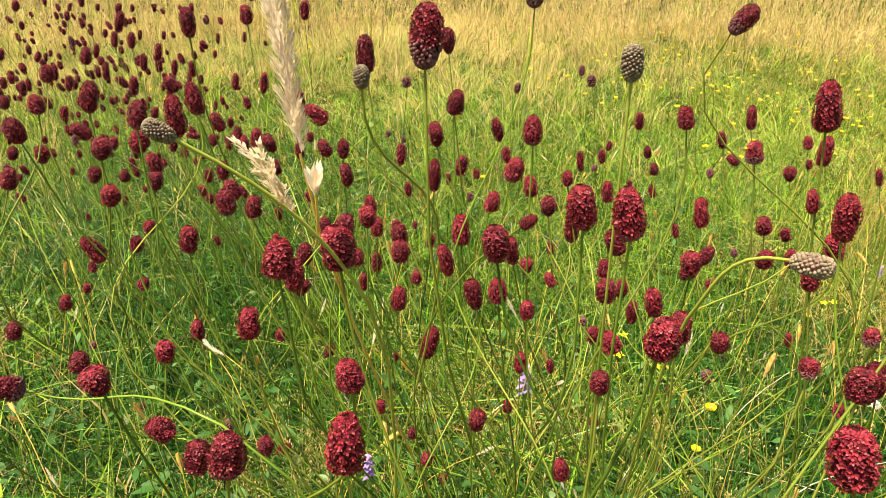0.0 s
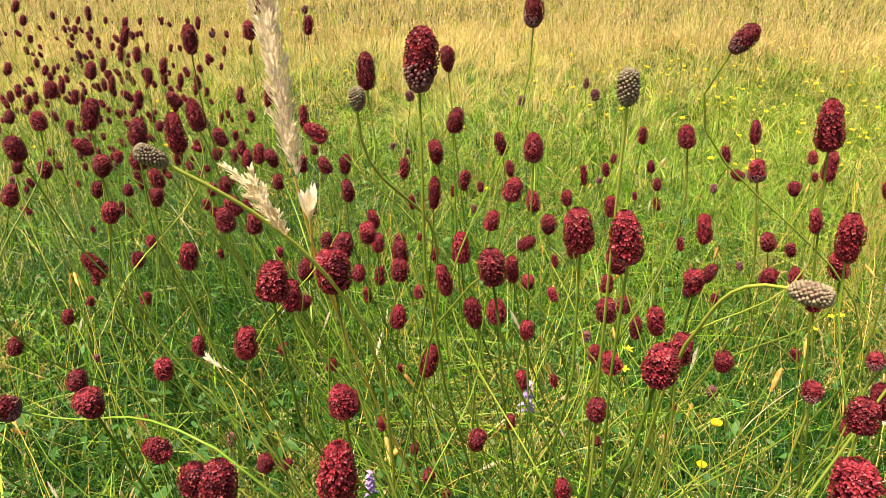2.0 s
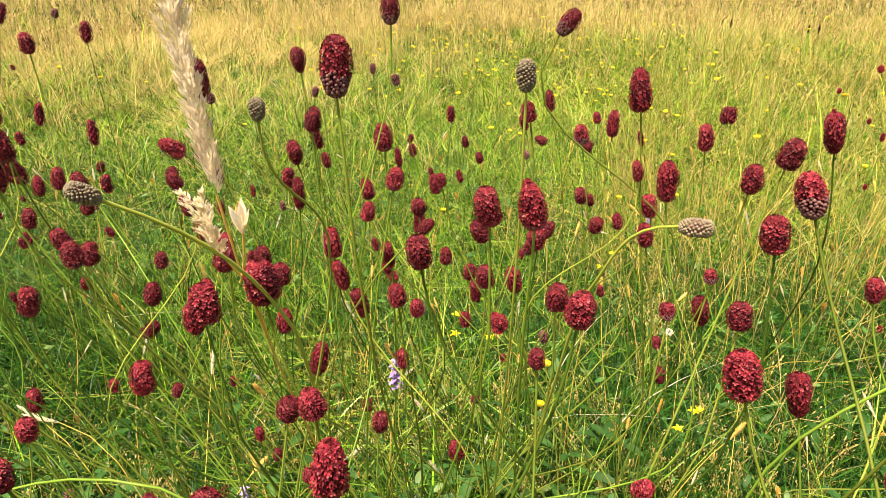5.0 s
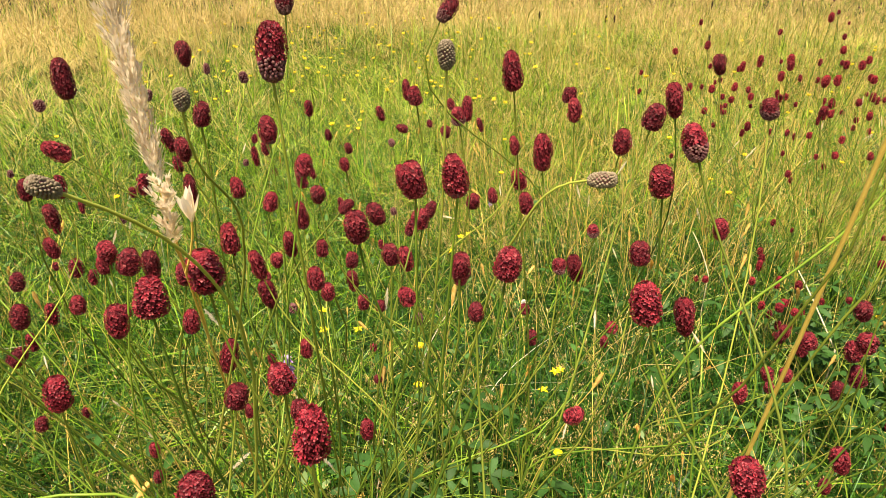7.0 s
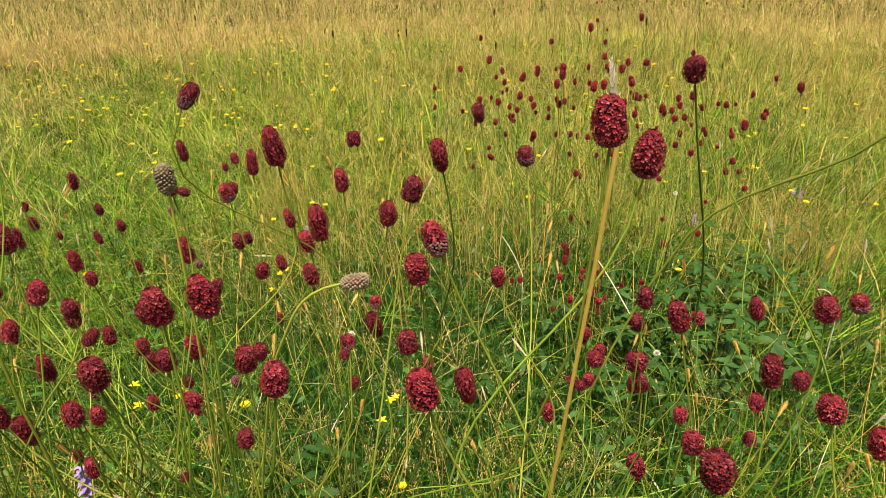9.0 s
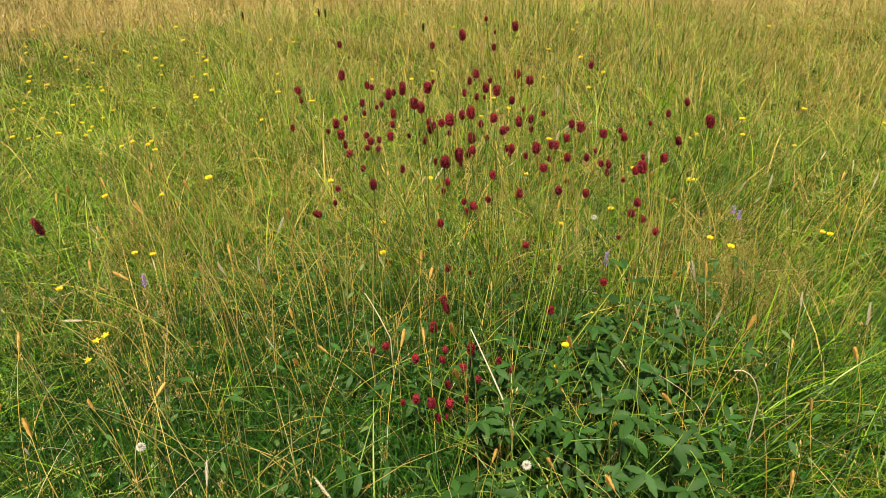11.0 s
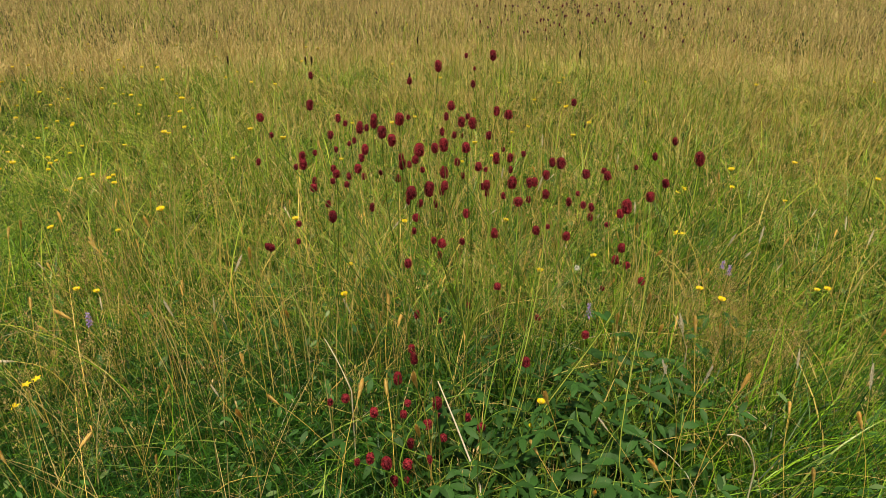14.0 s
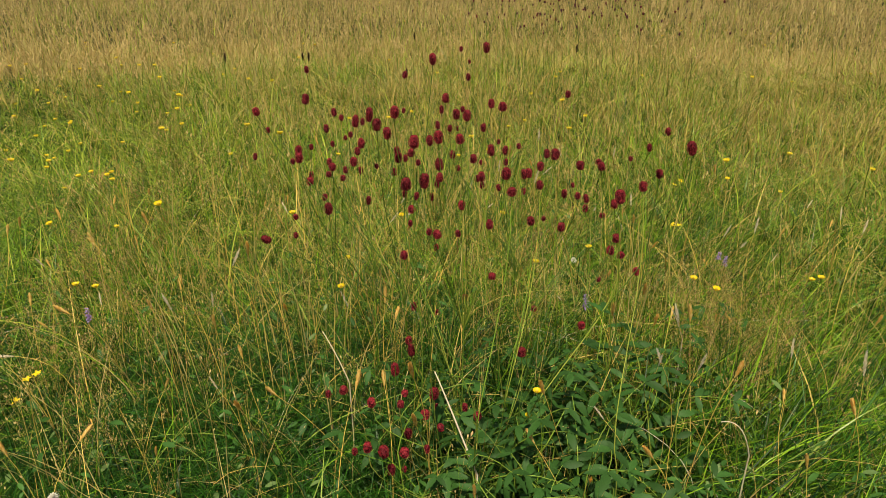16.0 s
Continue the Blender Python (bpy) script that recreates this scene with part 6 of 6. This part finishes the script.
def lilac_spike(x, y, z, tall, tilt=0.0, group="lilac spikes"):
    """A slim spike of small lilac-blue lipped flowers."""
    thing = tagged(new("vetch_spike"), "slim spike of pale lilac vetch flowers in the grass", "flower", group)
    thing.location = (x, y, float(lie(x, y)))
    top = flower_stalk(thing, z - tall, 0.012, 0.0008)
    r = random.Random(int(1000 * x))
    pieces = []
    for i in range(26):
        s = i / 26
        at = Vector(top) + Vector((tilt * s * tall, 0, s * tall))
        v, f = leaf_blade(0.011 * (1 - 0.4 * s), 0.0055, 3, 0.5, 0.0, 0.4)
        m = Matrix.Translation(at) @ Matrix.Rotation(i * 2.4, 4, "Z") @ Matrix.Rotation(radians(r.uniform(-10, 35)), 4, "X")
        pieces.append((turned(v, m), f, 0))
    part("flower_spike", solid("flower_spike", pieces, [LILAC]), thing)


for spot in ((0.303, 0.955, 0.735, 0.045), (2.84, 1.31, 0.30, 0.035), (2.90, 1.36, 0.28, 0.03), (2.22, 1.38, 0.34, 0.04), (1.22, 2.22, 0.32, 0.04),
             (0.10, 0.98, 0.55, 0.04)):
    lilac_spike(*spot)


# ---- grasses that stand out ----
def spike_mesh(name, length, width, count, mat, seed, flare=28):
    """A dense flower spike of overlapping pointed spikelets along +z from the origin."""
    r = random.Random(seed)
    pieces = []
    for i in range(count):
        s = i / count
        fat = math.sin(math.pi * (0.12 + 0.85 * s)) ** 0.7
        v, f = leaf_blade(1.0, 0.36, 3, 0.5, 0.0, -0.1)
        m = Matrix.Translation((0, 0, s * length * 0.9)) @ Matrix.Rotation(i * 2.4 + r.uniform(-0.3, 0.3), 4, "Z") @ Matrix.Translation((0, width * 0.18 * fat, 0)) @ Matrix.Rotation(radians(90 - flare + r.uniform(-9, 9)), 4, "X") @ Matrix.Scale(width * 0.85 * fat * r.uniform(0.8, 1.2), 4)
        pieces.append((turned(v, m), f, 0))
    return solid(name, pieces, [mat])


SPIKES = [spike_mesh("tan_spike", 0.038, 0.012, 70, TAN, 3, 15), spike_mesh("tan_spike", 0.030, 0.010, 60, TAN, 4, 15), spike_mesh("pale_spike", 0.048, 0.007, 60, PLUME, 5)]


def spike_grass(i, height, bend):
    thing = tagged(new("spike_grass"), ("stalk of vernal grass with a ripe tan spike", "stalk of vernal grass with a short orange-tan spike", "dry grass stalk with a slim pale spike")[i], "grass", "spiked grasses")
    top = flower_stalk(thing, height, bend, 0.0006, GOLD)
    s = part("spike", SPIKES[i], thing)
    s.matrix_local = Matrix.Translation(Vector(top)) @ Matrix.Rotation(radians(bend * 300), 4, "Y")
    return thing


def grow_spikes():
    kinds = [spike_grass(0, 0.34, 0.05), spike_grass(1, 0.30, -0.04), spike_grass(2, 0.40, 0.08)]
    r = random.Random(33)
    placed = 0
    while placed < 290:
        a, d = radians(r.uniform(-50, 85)), 0.85 + 2.6 * r.random()
        x, y = 0.45 + d * math.sin(a), 0.2 + d * math.cos(a)
        if y < 0.75 and x < 1.2:
            continue
        m = pose(x, y, float(lie(x, y)), r.uniform(-24, 24), r.uniform(-24, 24), r.uniform(0, 360)) @ Matrix.Scale(r.uniform(0.7, 1.25), 4)
        ob = kinds[placed] if placed < 3 else copy_thing(kinds[r.choice((0, 0, 1, 2))], Matrix())
        ob.matrix_basis = m
        placed += 1


grow_spikes()


def spike_at(kind, x, y, z, tilt, turn, size=1.0):
    """One stalk with its spike's foot at x, y, z, the spike tilted from the upright."""
    thing = tagged(new("spike_grass"), ("stalk of vernal grass with a ripe tan spike", "stalk of vernal grass with a short orange-tan spike", "dry grass stalk with a slim pale spike")[kind], "grass", "spiked grasses")
    way = Vector((math.sin(radians(tilt)) * math.cos(radians(turn)), math.sin(radians(tilt)) * math.sin(radians(turn)), math.cos(radians(tilt))))
    foot = Vector((x - way.x * 0.12, y - way.y * 0.12, 0))
    foot.z = float(lie(foot.x, foot.y)) - 0.01
    thing.location = foot
    top = Vector((x, y, z)) - foot
    line = bezier((0, 0, 0), (0, 0, 0.5 * top.z), top - way * 0.12, top, 9)
    v, f = tube(line, np.linspace(0.0009, 0.0005, 9), 5)
    part("stem", mesh_from("stem", v, f, [GOLD], smooth=True), thing)
    s = part("spike", SPIKES[kind], thing)
    s.matrix_local = Matrix.Translation(top) @ way.to_track_quat("Z", "Y").to_matrix().to_4x4() @ Matrix.Scale(size, 4)


spike_at(2, -0.13, 1.07, 0.61, 80, 165, 1.2)
spike_at(2, -0.15, 1.07, 0.615, 70, 150, 1.0)
spike_at(1, 0.117, 1.054, 0.50, 35, 120, 1.2)
spike_at(0, 0.105, 1.06, 0.49, 50, 20)
spike_at(1, -0.543, 1.273, 0.60, 40, 140)
spike_at(0, 0.114, 1.227, 0.50, 30, 200)
spike_at(1, -0.35, 0.904, 0.60, 55, 150, 1.1)
spike_at(0, 0.699, 1.342, 0.50, 20, 40, 1.3)
spike_at(2, 0.352, 1.185, 0.50, 150, 30)
spike_at(0, 1.19, 2.207, 0.33, 48, 150, 1.3)
spike_at(1, 1.125, 2.322, 0.33, 20, 60, 1.3)
spike_at(1, 1.373, 2.605, 0.33, 35, 140, 1.5)
spike_at(1, 1.36, 2.57, 0.36, 30, 120, 1.4)
spike_at(2, 1.742, 1.765, 0.33, 20, 140, 1.1)
spike_at(0, 1.79, 1.629, 0.33, 28, 10, 1.1)
spike_at(0, 1.354, 2.083, 0.33, 12, 150)
spike_at(2, 1.478, 1.995, 0.33, 10, 50)
spike_at(2, 2.302, 1.148, 0.33, 18, 150, 1.4)
spike_at(2, 2.35, 0.896, 0.33, 14, 40, 1.1)
spike_at(0, 1.835, 0.918, 0.33, 35, 150, 1.1)
spike_at(0, 1.065, 1.668, 0.33, 60, 20)
spike_at(2, 1.039, 2.083, 0.33, 82, 150, 1.2)
spike_at(2, 2.393, 0.761, 0.33, 10, 60, 1.4)
spike_at(1, 2.238, 0.722, 0.33, 20, 120, 1.5)


def bent_stalk(a, b, c, thick=0.0016):
    """A bleached stalk through three points, rooted below the last."""
    thing = tagged(new("dry_stalk"), "bleached bent stalk of dead grass over the leaves", "grass", "dry stalks")
    foot = Vector((c[0], c[1], float(lie(c[0], c[1])) - 0.01))
    thing.location = foot
    a, b, c = (Vector(q) - foot for q in (a, b, c))
    low = bezier((0, 0, 0), c * 0.4, c * 0.8, c, 4)
    high = bezier(c, (b * 2 + c) / 3, (b * 2 + a) / 3, a, 10)
    v, f = tube(np.concatenate([low, high[1:]]), np.linspace(thick, thick * 0.6, 13), 6)
    part("stem", mesh_from("stem", v, f, [PLUME], smooth=True), thing)


bent_stalk((1.671, 1.336, 0.38), (1.648, 1.266, 0.35), (1.612, 1.146, 0.27), 0.0022)
bent_stalk((1.584, 1.629, 0.38), (1.589, 1.583, 0.34), (1.600, 1.556, 0.27))
bent_stalk((1.985, 0.872, 0.36), (2.018, 0.843, 0.37), (2.046, 0.832, 0.27))
bent_stalk((2.248, 1.153, 0.40), (2.280, 1.144, 0.36), (2.330, 1.147, 0.27))


def plume_grass():
    """The tall dry grass with one fluffy straw plume and a smaller side plume."""
    thing = tagged(new("plume_grass"), "tall dry reed grass with a fluffy straw-coloured plume", "grass")
    foot = Vector((0.30, 0.92, 0.0))
    thing.location = foot
    low, high = Vector((0.221, 0.592, 1.098)), Vector((0.214, 0.586, 1.218))
    line = bezier((0, 0, 0), (0.0, -0.02, 0.5), low - foot - (high - low) * 1.2, low - foot, 12)
    v, f = tube(line, np.linspace(0.0010, 0.0007, 12), 6)
    part("stem", mesh_from("stem", v, f, [GOLD], smooth=True), thing)
    r = random.Random(8)
    for name, a, b, lobes, reach, wide in (("plume", low, high, 46, 0.0046, 0.0020), ("side_plume", Vector((0.2225, 0.574, 1.076)), Vector((0.223, 0.543, 1.114)), 13, 0.0026, 0.0015)):
        pieces = []
        axis = b - a
        for i in range(lobes):
            s = (i + r.uniform(0, 0.8)) / lobes
            ang = i * 2.4 + r.uniform(-0.4, 0.4)
            out = Vector((math.cos(ang), math.sin(ang), 0))
            fat = reach * (0.55 + 0.45 * math.sin(math.pi * min(1, 0.12 + 0.8 * s)))
            start = a - foot + axis * s * 0.94 + out * fat * 0.25
            lean = (axis.normalized() + out * r.uniform(0.22, 0.42)).normalized()
            long = r.uniform(0.010, 0.017)
            for k in range(44):
                u = k / 44
                side = Vector((r.gauss(0, 1), r.gauss(0, 1), r.gauss(0, 0.4))).normalized()
                at = start + lean * long * u + side * wide * math.sin(math.pi * (0.15 + 0.8 * u)) * r.uniform(0.3, 1)
                way = (lean + side * 0.3).normalized()
                v, f = leaf_blade(r.uniform(0.0030, 0.0048), 0.0010, 3, 0.5, 0.0, 0.0)
                pieces.append((turned(v, Matrix.Translation(at) @ way.to_track_quat("Y", "Z").to_matrix().to_4x4()), f, 0))
        part(name, solid(name, pieces, [PLUME]), thing)
    v, f = tube(bezier(line[9], Vector(line[10]) + Vector((0.004, 0.006, 0)), Vector((0.223, 0.586, 1.062)) - foot, Vector((0.2225, 0.574, 1.077)) - foot, 5), np.full(5, 0.0006), 5)
    part("side_stem", mesh_from("side_stem", v, f, [GOLD], smooth=True), thing)
    husk = []
    for i in range(7):
        v, f = leaf_blade(0.017 * r.uniform(0.7, 1.1), 0.0046, 4, 0.5, 0.0, -0.2)
        m = Matrix.Translation(Vector((0.232, 0.580, 1.083)) - foot) @ Matrix.Rotation(i * 0.9, 4, "Z") @ Matrix.Rotation(radians(r.uniform(45, 85)), 4, "X")
        husk.append((turned(v, m), f, 0))
    part("husk", solid("husk", husk, [PLUME]), thing, "torn papery husk")
    v, f = tube(bezier(Vector((0.225, 0.592, 1.052)) - foot, Vector((0.228, 0.59, 1.06)) - foot, Vector((0.231, 0.582, 1.07)) - foot, Vector((0.232, 0.580, 1.084)) - foot, 5), np.full(5, 0.0006), 5)
    part("husk_stem", mesh_from("husk_stem", v, f, [GOLD], smooth=True), thing)


plume_grass()


def golden_tufts():
    """Stiff ripe stalks standing in small bundles round the far clump."""
    spots = ((1.64, 1.84, 0.05, 16), (1.70, 2.05, 0.06, 14), (1.37, 1.84, 0.06, 16), (2.24, 1.22, 0.06, 12), (2.62, 0.90, 0.07, 14), (1.62, 2.55, 0.08, 16), (1.90, 1.95, 0.07, 14),
             (2.62, 1.42, 0.08, 14), (2.75, 1.95, 0.10, 14), (2.65, 2.45, 0.12, 16), (2.0, 2.6, 0.10, 16), (2.35, 3.0, 0.14, 20), (3.0, 2.3, 0.14, 18))
    for x, y, spread, count in spots:
        xs, ys = x + rng.normal(0, spread, count), y + rng.normal(0, spread, count)
        n = len(xs)
        v, f = blades(xs, ys, rng.uniform(0.34, 0.58, n), rng.uniform(0.0020, 0.0036, n), np.abs(rng.normal(0.18, 0.22, n)), 6)
        me = mesh_from("straw_tuft", v, f, [STRAW, STRAW_SOFT], np.repeat((rng.uniform(0, 1, n) < 0.4).astype(int), 6), True)
        tagged(new("straw_tuft", me), "bundle of stiff golden ripe grass stalks", "grass", "straw tufts", "stuff")


golden_tufts()


def golden_straw():
    thing = tagged(new("golden_straw"), "stiff golden grass straw with a pale spent spike", "grass")
    foot = Vector((0.66, 0.66, 0.0))
    thing.location = foot
    tip = Vector((0.545, 0.478, 1.150))
    line = bezier((0, 0, -0.01), (0.0, 0.0, 0.4), (tip - foot) * 0.8 + Vector((0, 0, 0.02)), tip - foot, 10)
    v, f = tube(line, np.linspace(0.0020, 0.0013, 10), 6)
    part("stem", mesh_from("stem", v, f, [GOLD], smooth=True), thing)
    s = part("spike", SPIKES[2], thing, "pale papery spike")
    s.matrix_local = Matrix.Translation(tip - foot) @ Matrix.Rotation(radians(-14), 4, "Y") @ Matrix.Diagonal((0.9, 0.9, 1.0, 1))


golden_straw()


def dry_stalks():
    """Bleached bent stalks lying across the grass, past counting."""
    n = 420
    x, y = fan(n, 0.9, 3.4)
    keep = ~((x < 1.05) & (y < 0.75))
    x, y = x[keep], y[keep]
    v, f = blades(x, y, rng.uniform(0.16, 0.42, len(x)), rng.uniform(0.0014, 0.0032, len(x)), rng.uniform(0.4, 1.6, len(x)), 7)
    tagged(new("bleached_stalks", mesh_from("bleached_stalks", v, f, [STRAW, PLUME], np.repeat((rng.uniform(0, 1, len(x)) < 0.4).astype(int), 7), True)), "bleached bent grass stalks lying across the sward", "grass", kind="stuff")


dry_stalks()


def rusty_tuft(x, y, spread, count):
    """A tuft of rust-red sorrel seed stalks."""
    xs, ys = x + rng.normal(0, spread, count), y + rng.normal(0, spread, count)
    return xs, ys


def grow_rust():
    parts_x, parts_y = zip(*[rusty_tuft(*q) for q in ((1.32, 2.47, 0.10, 36), (1.75, 3.2, 0.15, 45), (2.7, 1.9, 0.12, 36), (0.9, 2.4, 0.12, 27), (2.3, 0.98, 0.08, 14), (1.14, 1.88, 0.07, 9), (1.17, 2.28, 0.08, 14), (1.27, 1.8, 0.06, 6), (1.42, 2.0, 0.05, 14), (2.61, 1.06, 0.07, 23), (2.53, 1.19, 0.06, 18), (2.2, 4.15, 0.08, 40), (1.4, 2.82, 0.06, 30), (-0.3, 2.2, 0.2, 36))])
    x, y = np.concatenate(parts_x), np.concatenate(parts_y)
    panicles("sorrel", "rust-coloured sorrel seed stalks among the grass", x, y, rng.uniform(0.26, 0.48, len(x)), 34, 0.0058, 0.0012, RUST)


grow_rust()


def plantain(x, y, z):
    thing = tagged(new("plantain"), "ribwort plantain with a dark brown seed spike", "plant", "plantains")
    thing.location = (x, y, float(lie(x, y)))
    top = flower_stalk(thing, z, 0.02, 0.0009)
    s = part("spike", PLANTAIN, thing)
    s.location = top


PLANTAIN = spike_mesh("dark_spike", 0.06, 0.014, 70, DARK_SPIKE, 12, 40)
for spot in ((2.98, 4.01, 0.55), (3.05, 4.2, 0.52), (3.83, 4.08, 0.6), (2.6, 4.3, 0.56), (3.3, 3.5, 0.5), (4.3, 3.1, 0.55)):
    plantain(*spot)


def ripe_patches():
    """Bent golden straws and pale seed heads tangled in the grass round the far clump."""
    spots = ((1.20, 1.55, 0.12), (1.45, 2.25, 0.13), (1.75, 1.72, 0.13), (2.05, 2.10, 0.14), (2.35, 1.65, 0.13), (2.50, 2.15, 0.15), (1.55, 2.95, 0.17), (2.20, 2.75, 0.18), (2.85, 1.55, 0.15), (2.95, 2.75, 0.20), (1.05, 2.05, 0.13), (2.0, 3.4, 0.22))
    for x, y, spread in spots:
        n = 34
        xs, ys = x + rng.normal(0, spread, n), y + rng.normal(0, spread, n)
        v, f = blades(xs, ys, rng.uniform(0.32, 0.60, n), rng.uniform(0.0016, 0.0030, n), np.abs(rng.normal(0.40, 0.40, n)), 6)
        me = mesh_from("straw_tuft", v, f, [GOLD, STRAW_SOFT], np.repeat((rng.uniform(0, 1, n) < 0.55).astype(int), 6), True)
        tagged(new("straw_tuft", me), "tangle of bent golden ripe grass straws", "grass", "straw tufts", "stuff")
    x = np.concatenate([q[0] + rng.normal(0, q[2] * 1.2, 9) for q in spots])
    y = np.concatenate([q[1] + rng.normal(0, q[2] * 1.2, 9) for q in spots])
    panicles("seed_heads", "pale ripe seed heads of grass among the green", x, y, rng.uniform(0.34, 0.56, len(x)), 30, 0.0050, 0.0011, STRAW_SOFT)


ripe_patches()
